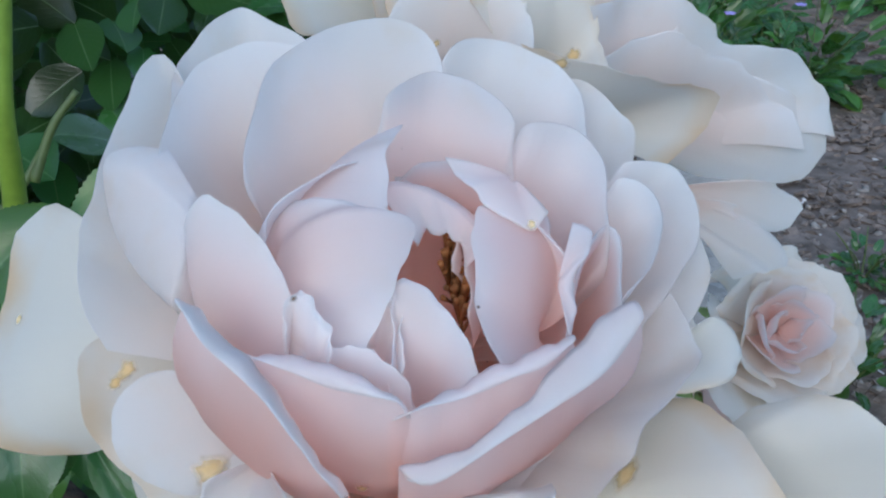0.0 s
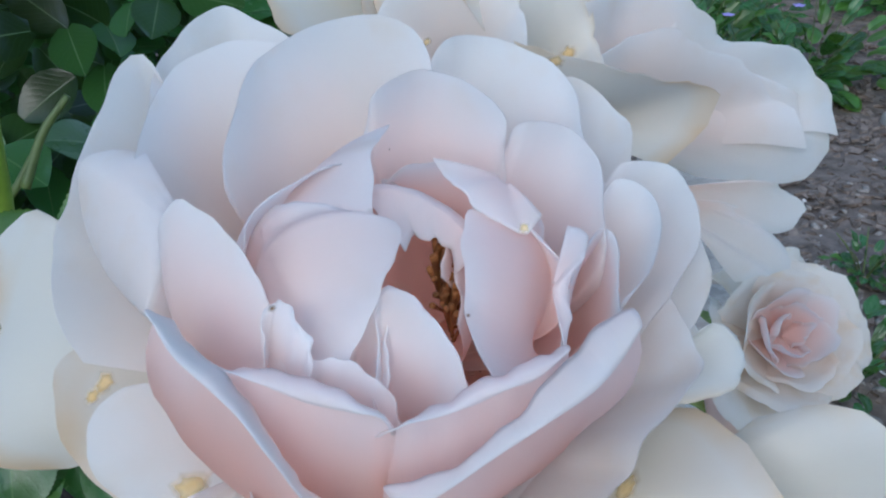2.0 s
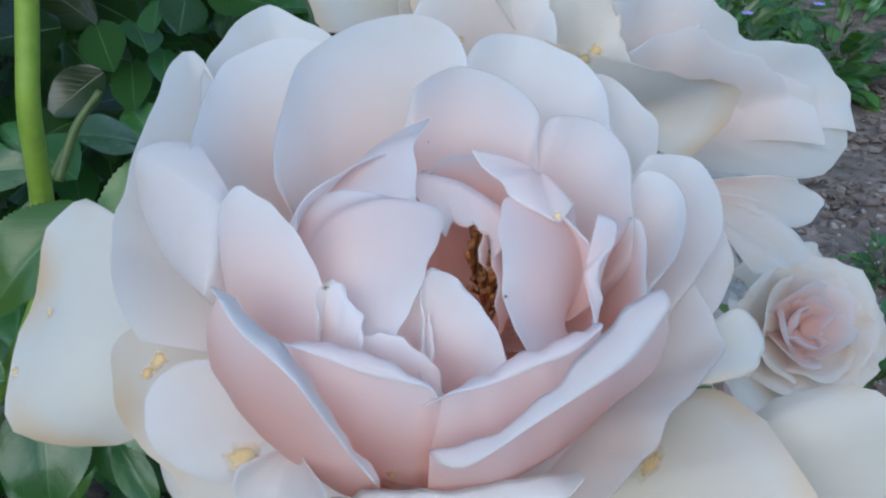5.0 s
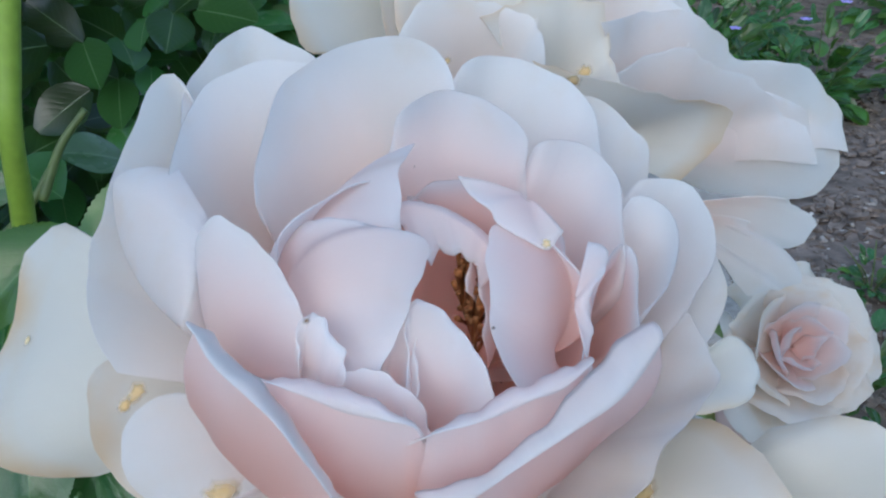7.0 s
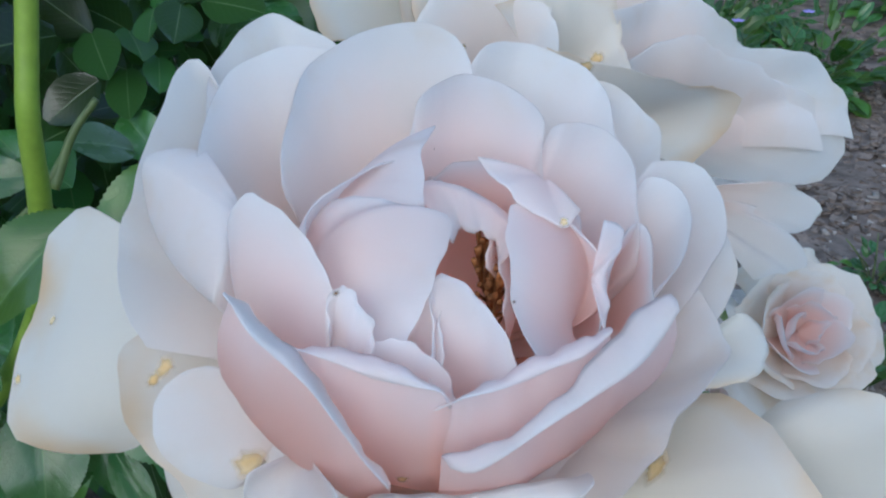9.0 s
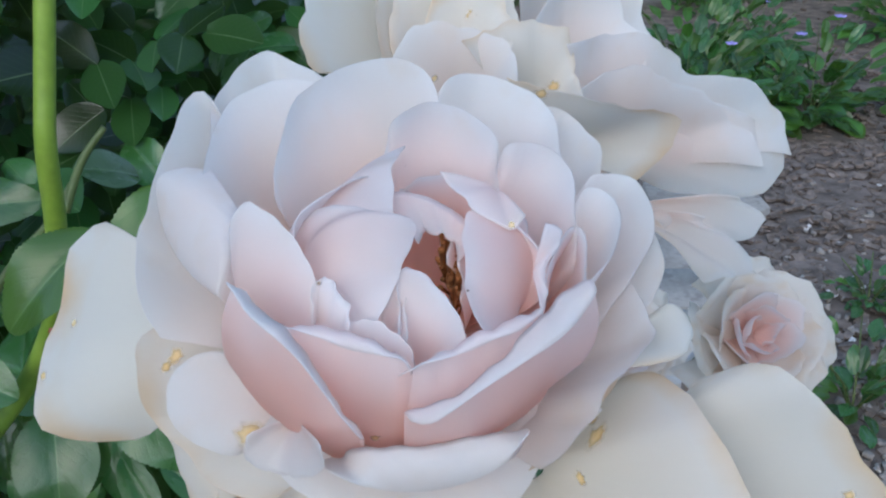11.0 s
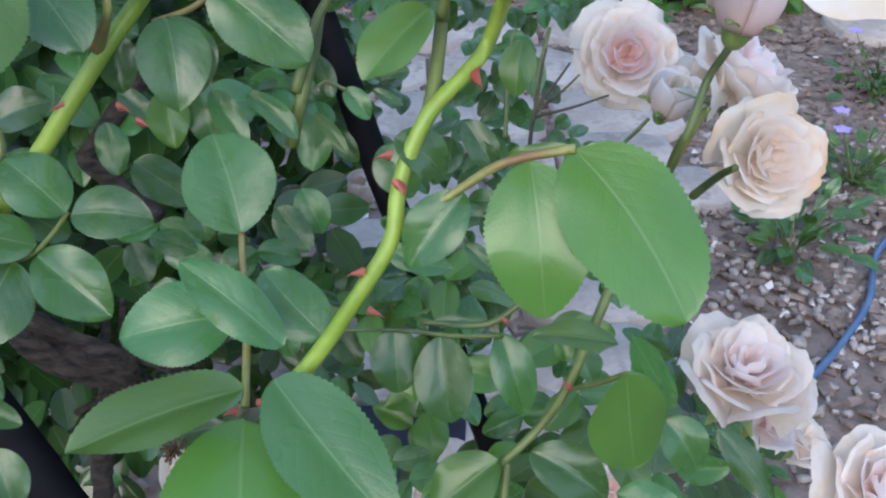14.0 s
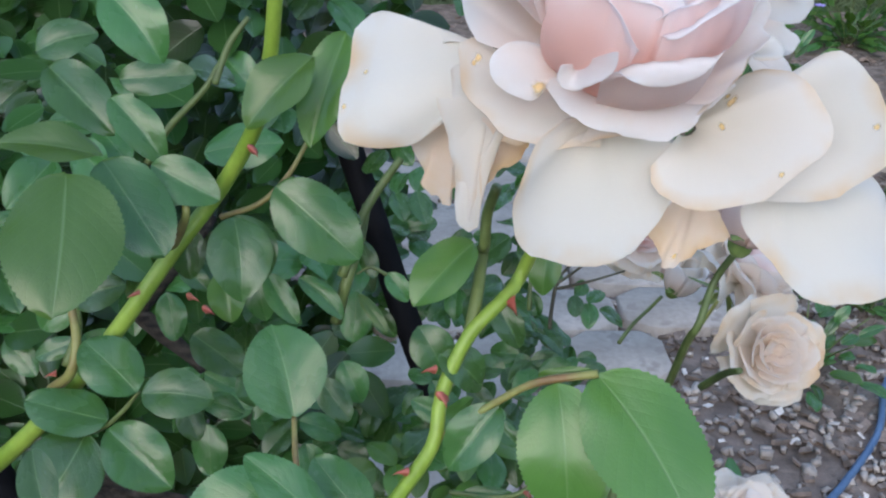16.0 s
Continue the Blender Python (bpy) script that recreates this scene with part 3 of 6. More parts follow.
shell_petal(rose, "white", [(25.2, 9.5, -6.6), (26.9, 12.2, -0.3), (28.6, 12.2, 4.0), (31.0, 11.1, 5.0), (32.1, 6.8, 5.0), (30.5, 0.9, 5.0), (26.9, -4.6, 5.0), (26.3, -4.5, -7.5), (23.0, -7.9, -10.2)], start=24, flare=1.6, curl=(0.3, -0.4), ruffle=0.5)
shell_petal(rose, "white", [(-23.8, 7.0, 4.0), (-23.6, 1.6, 6.0), (-23.8, -3.8, 6.0), (-24.7, -7.6, 3.0)], way=(-0.6, -0.2, -0.8), start=22, curl=(0.2, 0), lip=[(-29.6, 17.4, 0.0), (-34.7, 18.6, -1.0), (-38.1, 17.5, -2.0), (-37.6, 12.8, -3.0), (-35.0, 6.2, -3.0), (-31.0, 0.0, -2.0), (-25.8, -6.1, 1.0)], puff=0.3, ruffle=0.12)
shell_petal(rose, "blush", [(-23.3, -3.9, 9.5), (-21.9, -2.4, 14.3), (-18.9, -2.9, 17.6), (-14.9, -5.9, 17.6), (-11.3, -9.7, 15.1), (-10.1, -12.3, 13.5), (-8.7, -15.8, 12.7), (-7.5, -18.7, 11.1)], way=(-0.85, -0.45, -0.55), start=24, curl=(0.6, -0.3))
shell_petal(rose, "pink", [(-20.8, -14.3, 15.8), (-17.2, -17.5, 16.7), (-13.0, -21.2, 16.6), (-9.6, -24.5, 14.7), (-7.0, -27.5, 11.3), (-4.1, -29.8, 4.5)], start=25.5, swell=2.6, curl=(0.8, 0.3), lip=[(-19.9, -17.2, 20.3), (-17.3, -20.6, 19.1), (-11.9, -25.2, 18.2), (-8.4, -28.5, 15.5), (-6.2, -30.6, 12.9), (-4.0, -32.2, 10.7)])
shell_petal(rose, "blush", [(-14.9, -1.6, 8.0), (-14.6, 0.8, 9.0), (-12.9, 2.9, 10.0), (-9.9, 5.1, 10.5), (-6.5, 7.4, 10.5), (-3.0, 10.2, 9.5), (-1.2, 13.9, 8.0), (0.1, 18.3, 6.0), (-0.4, 12.6, 9.0), (-1.4, 9.1, 10.5), (-1.1, 4.5, 11.0), (-0.7, 0.7, 11.0)], way=(-1, -0.1, -0.5), start=17, swell=1, claw=0.45, curl=(0, 0), nu=52)
shell_petal(rose, "blush", [(-11.5, 3.3, 9.0), (-8.8, 2.5, 11.0), (-4.9, 0.6, 12.0), (-0.7, -0.7, 13.0), (1.3, -1.5, 13.5), (1.8, -3.8, 13.5), (1.2, -7.1, 13.5), (-0.3, -11.4, 13.5), (-1.3, -14.4, 13.0), (-3.0, -18.4, 12.0)], way=(-1, -0.1, -0.35), start=16, swell=1.5, claw=0.45, curl=(0, 0))
shell_petal(rose, "blush", [(-10.6, -16.6, 13.0), (-11.0, -14.6, 14.0), (-9.9, -12.2, 15.0), (-7.6, -14.1, 15.5), (-6.1, -16.3, 15.0), (-5.9, -18.9, 14.0)], way=(-0.5, -1, -0.4), start=21, claw=0.5, curl=(0, 0))
shell_petal(rose, "blush", [(-0.1, -21.0, 11.0), (-0.0, -15.8, 12.0), (-0.1, -10.4, 12.5), (1.2, -9.0, 13.0), (4.0, -11.3, 13.0), (6.5, -14.3, 13.0), (7.8, -17.7, 13.0), (8.8, -20.6, 12.0)], way=(0.05, -1, -0.3), start=17, swell=1, claw=0.45, curl=(0, 0))
shell_petal(rose, "blush", [(-3.0, -17.9, 11.0), (-2.1, -12.9, 11.5), (-0.4, -10.8, 12.0), (0.7, -13.1, 12.0), (1.0, -16.1, 11.5), (1.3, -19.1, 11.0)], way=(-0.3, -1, -0.4), start=16, claw=0.4, curl=(0, 0))
shell_petal(rose, "pink", [(11.5, -17.8, 9.0), (9.2, -11.9, 9.0), (8.5, -4.4, 8.5), (9.1, 2.5, 8.0), (11.0, 5.4, 7.5), (15.6, 2.7, 7.5), (18.3, -1.1, 7.5)], way=(1, -0.45, -0.25), start=16, swell=2.5, claw=0.45, curl=(0, 0))
shell_petal(rose, "pink", [(-1.0, 9.8, 5.0), (2.4, 12.0, 5.5), (6.5, 12.4, 6.0), (11.4, 11.2, 5.0), (17.6, 6.1, 4.0), (18.9, -0.4, 4.0)], start=22)
shell_petal(rose, "pink", [(-0.3, 11.4, 3.0), (2.5, 9.8, 4.0), (5.9, 6.5, 4.0), (7.9, 2.5, 4.0), (8.8, -3.8, 4.0), (8.4, -8.3, 4.0)], start=18)
shell_petal(rose, "pink", [(-0.9, 5.3, 3.0), (2.1, 8.1, 4.0), (5.9, 5.7, 4.0), (6.9, 1.6, 4.0), (6.6, -1.7, 3.0)], start=16)
shell_petal(rose, "pink", [(18.9, -14.4, 4.0), (20.6, -5.6, 5.0), (22.5, 1.5, 5.0), (25.1, 4.0, 5.0), (26.1, 0.8, 5.0), (25.2, -8.4, 5.0), (22.6, -14.3, 4.0)], start=26)
shell_petal(rose, "blush", [(-9.9, -18.7, 8.4), (-6.3, -17.8, 13.0), (-2.9, -18.3, 14.4), (-0.1, -19.8, 13.9), (2.0, -21.8, 12.3), (3.0, -23.0, 10.4)], start=17, curl=(0.2, 0))
shell_petal(rose, "pink", [(-16.5, -18.0, 9.3), (-13.9, -18.8, 13.5), (-11.2, -19.7, 15.7), (-7.0, -21.3, 17.2), (-2.7, -22.9, 17.0), (0.8, -24.0, 15.8), (1.7, -25.1, 13.6)], start=23.5, swell=2.0, curl=(0.4, 0.2), lip=[(-15.9, -20.1, 12.9), (-13.5, -20.5, 16.1), (-10.0, -22.2, 17.3), (-5.7, -24.0, 17.7), (-1.8, -24.9, 17.8), (0.8, -25.0, 16.6), (1.6, -25.4, 14.2)])
shell_petal(rose, "pink", [(0.0, -25.2, 13.1), (2.7, -24.4, 15.1), (5.7, -23.4, 16.4), (8.3, -22.4, 17.0), (11.5, -20.8, 17.4), (14.3, -19.3, 17.2), (17.4, -17.4, 16.3)], start=23.5, swell=2.0, curl=(0.4, 0.2), lip=[(0.5, -25.5, 13.9), (2.9, -25.5, 16.6), (5.7, -25.1, 17.4), (8.2, -24.3, 17.9), (11.4, -22.9, 18.3), (14.4, -21.5, 18.0), (17.3, -19.0, 18.3)])
shell_petal(rose, "pink", [(1.0, -30.4, 13.0), (4.8, -29.6, 15.0), (7.9, -28.7, 16.5), (10.3, -26.8, 17.5), (14.6, -22.3, 18.8), (17.8, -19.1, 19.3), (21.4, -16.6, 19.8), (23.6, -15.3, 20.0)], start=21, swell=0.3, curl=(0.3, 0.1), lip=[(1.8, -31.1, 13.5), (4.4, -31.8, 14.5), (9.9, -29.1, 17.5), (14.3, -26.5, 18.8), (18.6, -23.7, 19.5), (21.6, -20.6, 20.0), (23.7, -17.4, 20.5)], puff=0.5)
shell_petal(rose, "cream", [(-35.9, 2.9, -20.0), (-40.1, -1.1, -17.0), (-41.4, -6.4, -18.0), (-40.5, -11.7, -24.0), (-33.8, -17.0, -28.0), (-25.2, -22.3, -30.0), (-15.2, -25.5, -30.0), (-3.4, -25.9, -28.0)], start=30, flare=1.5, curl=(0.4, -0.6), ruffle=0.8)
shell_petal(rose, "cream", [(-9.0, -26.6, -26.0), (0.9, -26.9, -22.0), (9.8, -26.7, -19.0), (17.9, -25.1, -17.0), (25.6, -20.0, -15.0), (32.1, -13.0, -12.0), (34.2, -7.4, -9.0)], start=31, flare=1.5, curl=(0.4, -0.6), ruffle=0.6)
shell_petal(rose, "white", [(35.3, 1.8, -6.0), (36.7, -5.5, -4.0), (36.2, -10.3, -3.0), (31.3, -15.3, -2.0), (27.4, -18.8, -2.0), (26.3, -22.1, -4.0), (23.1, -25.6, -7.0), (19.9, -27.4, -10.0)], start=26, flare=1.3, claw=0.4, curl=(0.4, -0.5), ruffle=0.5)
shell_petal(rose, "white", [(-9.2, -28.3, -3.6), (-4.2, -30.9, 4.4), (1.3, -31.5, 6.6), (6.8, -31.0, 7.3), (12.3, -29.5, 7.4), (15.7, -28.1, 6.6)], start=27, swell=2, claw=0.45, curl=(0.5, 0.2), lip=[(-7.8, -34.0, 5.3), (-3.4, -35.1, 3.5), (2.8, -35.5, 3.2), (8.2, -34.9, 4.4), (12.9, -33.5, 7.0), (15.2, -31.9, 11.4)])
petal(rose, "blush", [(5.7, 10.9, 8.8), (8.6, 5.8, 8.8), (11.9, 2.7, 8.4), (15.8, 1.3, 8.0), (17.6, 3.8, 7.5)], (13.6, 9.0, 7.0), (0, 0.8), (0, 0), ruffle=0.3, claw=0.68)
petal(rose, "white", [(-18.4, -16.4, -17.0), (-22.5, -21.7, -17.0), (-27.1, -21.9, -16.0), (-32.0, -19.1, -15.0), (-34.2, -14.8, -13.0), (-32.5, -11.0, -11.0), (-27.7, -9.4, -9.0), (-23.6, -10.8, -8.0)], (-15.6, -13.2, -14.0), (0, 3), (0, -0.3), ruffle=0.3, claw=0.68)
petal(rose, "blush", [(20.2, 2.1, 8.0), (22.4, 1.8, 7.5), (22.3, -0.4, 7.5), (20.2, -4.6, 8.0), (19.6, -7.6, 8.0), (19.9, -10.3, 8.0), (18.8, -13.2, 8.0)], (18.2, -6.0, 8.0), (0, 0.8), (0, 0), ruffle=0.3, claw=0.68)
petal(rose, "cream", [(34.0, -11.3, -9.0), (38.0, -10.1, -10.0), (42.6, -7.9, -11.0), (45.3, -3.3, -12.0), (44.4, 0.5, -12.0), (42.2, 1.3, -11.0), (39.4, -0.7, -10.0)], (35.9, -3.2, -14.0), (0, 1.5), (0, -0.2), ruffle=0.3, claw=0.68)
petal(rose, "white", [(-19.7, -27.1, -0.2), (-19.5, -28.4, -3.8), (-15.5, -29.8, -5.2), (-10.8, -33.4, 2.1), (-8.5, -33.7, 6.7), (-8.7, -32.6, 10.2)], (-13.9, -22.8, -4.0), (1, 2), (0.2, -0.2), ruffle=0.4, claw=0.75)
petal(rose, "cream", [(-13.9, -23.1, -21.8), (-20.8, -28.2, -25.8), (-24.1, -35.1, -33.0), (-25.4, -40.1, -42.3), (-19.4, -44.5, -51.6), (-2.1, -46.5, -53.3), (9.4, -42.3, -49.3), (15.3, -37.2, -41.7), (18.1, -31.2, -34.0), (17.2, -24.6, -27.5)], (-3.8, -17.0, -25.0), (2, -2), (0.2, -0.4), ruffle=1.2, claw=0.5)
petal(rose, "white", [(-20.7, -17.8, -14.4), (-15.9, -25.7, -15.3), (-10.0, -30.3, -16.3), (-1.8, -32.4, -16.8), (7.5, -33.6, -17.7), (15.1, -30.3, -17.1), (23.2, -22.3, -15.8), (29.5, -14.7, -14.9)], (4.4, -10.1, -18.4), (1, 4), (0.2, -0.5), ruffle=1.2, claw=0.5)
petal(rose, "cream", [(10.3, -30.9, -29.9), (11.9, -36.5, -33.4), (19.5, -42.2, -32.5), (33.2, -44.2, -26.3), (41.7, -42.4, -16.9), (47.8, -38.0, -8.6), (46.5, -31.2, -4.4), (43.4, -23.4, -3.3), (40.4, -11.2, -11.4), (34.4, -8.2, -17.4), (28.1, -10.6, -22.0)], (21.2, -19.4, -27.3), (2, 4), (0, -0.4), ruffle=1.2, claw=0.5)
petal(rose, "cream", [(42.5, -35.8, -35.3), (55.9, -38.0, -31.6), (66.5, -36.0, -21.9), (69.5, -33.4, -15.1), (66.5, -28.3, -8.6), (61.7, -22.7, -3.2), (55.4, -18.3, 0.1), (49.7, -13.5, -3.4), (45.9, -10.8, -12.9)], (36.0, -17.4, -30.2), (2, 4), (0, -0.4), ruffle=1.2, claw=0.5)
petal(rose, "cream", [(37.3, -35.0, -41.4), (40.5, -42.0, -45.5), (47.4, -49.7, -49.6), (55.8, -54.9, -53.2), (67.1, -55.5, -54.6), (78.6, -52.1, -53.5), (84.5, -45.4, -50.9), (85.3, -36.9, -46.6), (81.5, -29.1, -43.2), (76.7, -21.2, -39.8)], (49.1, -18.3, -35.2), (2, 3), (0, -0.4), ruffle=1.2, claw=0.5)
petal(rose, "tan", [(15.9, -31.3, -55.8), (21.2, -39.5, -62.8), (29.8, -36.3, -59.8), (38.4, -32.6, -56.4)], (29.0, -19.6, -44.4), (1, 1), (0, -0.3), ruffle=1.2, claw=0.5)
petal(rose, "cream", [(-43.6, -0.3, -40.4), (-39.4, -12.7, -55.2), (-36.2, -22.7, -68.3), (-31.0, -23.5, -67.0), (-30.6, -15.5, -51.0), (-27.5, -7.5, -38.0)], (-23.9, -7.3, -30.7), (4, -2), (0, 0), ruffle=1.2, claw=0.5)
petal(rose, "cream", [(-42.4, 3.6, -31.8), (-41.1, -3.1, -40.7), (-37.0, -14.5, -57.1), (-32.3, -22.9, -66.7), (-31.5, -12.2, -46.6), (-34.5, -2.0, -32.1)], (-28.5, 0.7, -26.1), (3, 2), (0, 0), ruffle=1.2, claw=0.5)
petal(rose, "tan", [(-45.5, 10.2, -62.0), (-48.6, 7.0, -71.0), (-48.0, 2.5, -77.5), (-42.5, -0.5, -81.0), (-36.0, -3.0, -83.5), (-31.0, 0.0, -76.0)], (-36.4, 8.3, -52.0), (1, 2), (0, 0), ruffle=2.6, claw=0.5)
petal(rose, "tan", [(-34.5, 1.7, -29.7), (-34.0, -4.8, -36.2), (-28.9, -11.5, -42.3), (-20.6, -14.2, -41.9), (-14.7, -11.5, -35.9), (-13.0, -7.0, -29.2)], (-23.8, -0.8, -24.1), (2, -2), (0, 0), ruffle=1.2, claw=0.5)
petal(rose, "tan", [(-33.0, 0.9, -38.0), (-33.5, -7.0, -52.0), (-31.0, -14.0, -62.5), (-25.5, -13.5, -59.0), (-21.5, -11.0, -51.0), (-18.4, -9.8, -43.4)], (-24.0, 0.4, -29.3), (1, 2), (0, 0), ruffle=2.2, claw=0.5)
petal(rose, "cream", [(-44.5, 21.5, -39.0), (-55.0, 34.5, -41.5), (-61.5, 40.6, -43.5), (-67.6, 38.8, -47.8), (-71.2, 24.0, -55.5), (-72.4, 7.0, -61.7), (-65.6, 1.6, -63.2), (-52.1, 0.4, -60.1), (-40.9, 0.7, -50.2)], (-24.2, 6.8, -33.6), (2, 4), (0.3, -0.8), ruffle=1.2, claw=0.5)

# ---- the fading bloom behind it ----
fading = holder("rose_bloom", Matrix(((0.9987, 0.0000, 0.0501, 0.01162), (0.0236, 0.8821, -0.4705, 0.17827), (-0.0442, 0.4711, 0.8810, 1.09056), (0, 0, 0, 1))), "fully blown pale cream rose with loose outer petals", "flower", "rose blooms")
petal(fading, "cream", [(-23.7, -9.9, 21.9), (-24.9, 2.3, 27.9), (-21.9, 14.4, 31.6), (-14.8, 20.4, 34.7), (-5.0, 23.7, 35.8), (3.6, 20.3, 34.0), (7.8, 11.9, 30.1)], (-5.2, 3.2, 2.1), (6, 3), (0.2, -0.3), ruffle=1.3, claw=0.55)
petal(fading, "cream", [(-25.1, -7.1, 17.5), (-37.5, -9.3, 20.9), (-39.6, -2.9, 25.9), (-36.5, 7.1, 28.0), (-31.0, 12.9, 26.8), (-23.8, 11.1, 23.5)], (-10.4, 3.5, 1.8), (4, 2), (0.2, -0.3), ruffle=1.3, claw=0.55)
petal(fading, "white", [(3.3, 12.9, 25.2), (7.3, 20.2, 26.5), (14.2, 27.6, 26.7), (21.6, 28.7, 25.8), (27.3, 24.8, 21.9), (30.9, 16.8, 17.0), (33.1, 7.9, 11.3)], (5.6, 6.3, -0.8), (4, 2), (0.2, -0.3), ruffle=1.3, claw=0.55)
petal(fading, "cream", [(-20.3, -8.8, 19.2), (-23.0, 0.4, 26.5), (-19.4, 7.7, 30.3), (-8.7, 9.9, 31.9), (0.9, 5.8, 29.5), (3.4, -3.0, 22.5)], (-8.0, -4.5, 4.6), (3, 4), (0.2, -0.5), ruffle=1.3, claw=0.55)
petal(fading, "cream", [(-15.6, -5.7, 26.1), (-14.0, 0.5, 31.4), (-7.1, 2.9, 32.8), (-0.6, 0.1, 29.9), (1.3, -6.8, 24.4)], (-7.0, -6.0, 9.9), (2, 4), (0.2, -0.5), ruffle=1.3, claw=0.55)
petal(fading, "white", [(-20.1, -15.7, 21.4), (-21.0, -10.7, 26.7), (-15.7, -6.8, 30.5), (-7.1, -7.0, 29.9), (0.9, -9.7, 27.2), (2.8, -16.0, 22.2)], (-8.2, -11.4, 6.7), (2, 4), (0.2, -0.6), ruffle=1.3, claw=0.55)
petal(fading, "white", [(3.5, -2.5, 20.4), (7.3, 5.4, 24.6), (14.4, 12.1, 25.8), (23.0, 12.5, 23.0), (28.7, 8.2, 16.2), (30.5, 2.6, 9.2)], (8.1, 1.7, -1.6), (3, 3), (0.2, -0.5), ruffle=1.3, claw=0.55)
petal(fading, "cream", [(-8.9, -10.6, 29.3), (0.5, -3.7, 29.4), (10.3, -2.2, 25.2), (15.1, -7.9, 21.0), (14.5, -16.0, 20.9)], (4.3, -7.0, 7.7), (3, 3), (0.2, -0.3), ruffle=1.3, claw=0.55)
petal(fading, "white", [(10.4, -5.0, 23.0), (24.0, 4.6, 19.3), (36.8, 6.8, 13.3), (42.1, 6.3, 9.5), (50.7, 8.3, 5.6), (61.6, 8.3, -2.4), (68.3, 0.5, -13.2)], (19.8, -3.4, -13.7), (3, 5), (0.2, -0.6), ruffle=1.3, claw=0.55)
petal(fading, "white", [(13.0, -10.8, 17.1), (22.3, -3.4, 16.4), (33.2, -0.9, 13.1), (45.7, 1.8, 4.9), (55.7, 1.0, -3.7), (59.4, -4.5, -11.8)], (17.7, -6.6, -10.0), (3, 5), (0.2, -0.6), ruffle=1.3, claw=0.55)
petal(fading, "white", [(32.5, -1.4, 2.3), (48.6, 4.0, -0.7), (64.0, 4.3, -9.2), (68.4, -1.6, -15.0), (60.7, -6.5, -18.4), (44.2, -8.7, -15.5), (32.3, -9.3, -10.7)], (18.2, -5.8, -2.9), (3, 5), (0.2, -0.6), ruffle=1.3, claw=0.55)
petal(fading, "cream", [(-0.2, -18.9, 29.9), (7.5, -21.3, 28.7), (20.5, -21.0, 23.8), (33.0, -15.6, 16.6), (33.0, -18.3, 7.9), (25.8, -22.7, 3.6)], (6.9, -13.9, 2.3), (3, 5), (0.2, -0.6), ruffle=1.3, claw=0.55)
petal(fading, "white", [(45.0, -9.0, -19.5), (55.2, -7.1, -19.5), (62.8, -8.3, -22.4), (61.5, -12.6, -26.0), (51.2, -14.4, -26.0)], (33.4, -10.3, -18.0), (2, 3), (0, 0), ruffle=1.3, claw=0.55)
petal(fading, "white", [(39.1, -14.2, -21.8), (47.8, -11.2, -21.1), (58.1, -14.7, -25.5), (59.5, -20.2, -29.8), (48.0, -22.9, -30.7)], (33.5, -12.4, -19.7), (2, 3), (0, 0), ruffle=1.3, claw=0.55)
shell_petal(rose, "pink", [(-2.8, 6.2, 8.3), (0.6, 6.5, 8.5), (4.0, 5.9, 8.0), (6.9, 4.3, 7.5), (8.7, 2.9, 7.0), (9.6, 1.3, 6.5), (9.7, -1.1, 6.0)], start=18, claw=0.4, curl=(0.2, 0), ruffle=0.15, lip=[(2.5, -0.4, 6.0), (3.4, 1.9, 6.0), (4.0, 1.4, 6.0), (5.1, 1.2, 6.0), (5.9, 1.7, 6.0), (6.5, 0.9, 5.5), (7.8, 0.6, 5.0), (8.2, -1.8, 4.0)], puff=0.12)

# browned marks on the petals
mark(petals_made[39], (0.0230, 0.0950, 1.0672), (-0.66, -0.08, 0.75), 0.0034)
mark(petals_made[56], (0.0226, 0.1648, 1.1004), (-0.62, -0.77, 0.12), 0.0022)
mark(petals_made[16], (-0.0150, 0.0841, 1.0997), (0.22, -0.93, 0.28), 0.0006, BLEMISH_DARK)
mark(petals_made[32], (0.0102, 0.1007, 1.0995), (0.19, -0.55, 0.81), 0.0010)
mark(petals_made[28], (-0.0422, 0.1076, 1.0745), (0.50, -0.62, 0.60), 0.0026)
mark(petals_made[25], (-0.0084, 0.0779, 1.0806), (-0.15, -0.89, -0.43), 0.0014)
mark(petals_made[14], (-0.0055, 0.1175, 1.1023), (0.98, -0.16, -0.13), 0.0004, BLEMISH_DARK)
mark(petals_made[23], (0.0061, 0.1082, 1.0755), (-0.57, -0.27, 0.78), 0.0005, BLEMISH_DARK)
mark(petals_made[19], (0.0037, 0.0894, 1.0953), (0.30, -0.40, 0.87), 0.0004, BLEMISH_DARK)
mark(petals_made[39], (0.0231, 0.0986, 1.0676), (-0.64, -0.16, 0.75), 0.0018)
mark(petals_made[39], (0.0207, 0.0926, 1.0614), (-0.71, -0.66, 0.24), 0.0020)
mark(petals_made[33], (-0.0281, 0.0911, 1.0714), (0.27, -0.91, 0.32), 0.0030)
mark(petals_made[42], (0.0147, 0.0985, 1.0211), (-0.15, -0.96, 0.25), 0.0016)
mark(petals_made[28], (-0.0435, 0.1059, 1.0736), (0.51, -0.70, 0.50), 0.0018)
mark(petals_made[48], (-0.0730, 0.1429, 1.0602), (-0.62, -0.46, 0.64), 0.0015)
mark(petals_made[48], (-0.0795, 0.1389, 1.0506), (-0.57, -0.61, 0.56), 0.0015)
mark(petals_made[39], (0.0315, 0.0756, 1.0549), (-0.62, -0.69, 0.38), 0.0013)
mark(petals_made[40], (0.0572, 0.0843, 1.0647), (-0.49, -0.87, 0.01), 0.0015)
mark(petals_made[60], (0.0185, 0.1485, 1.1041), (-0.23, -0.83, -0.50), 0.0022)
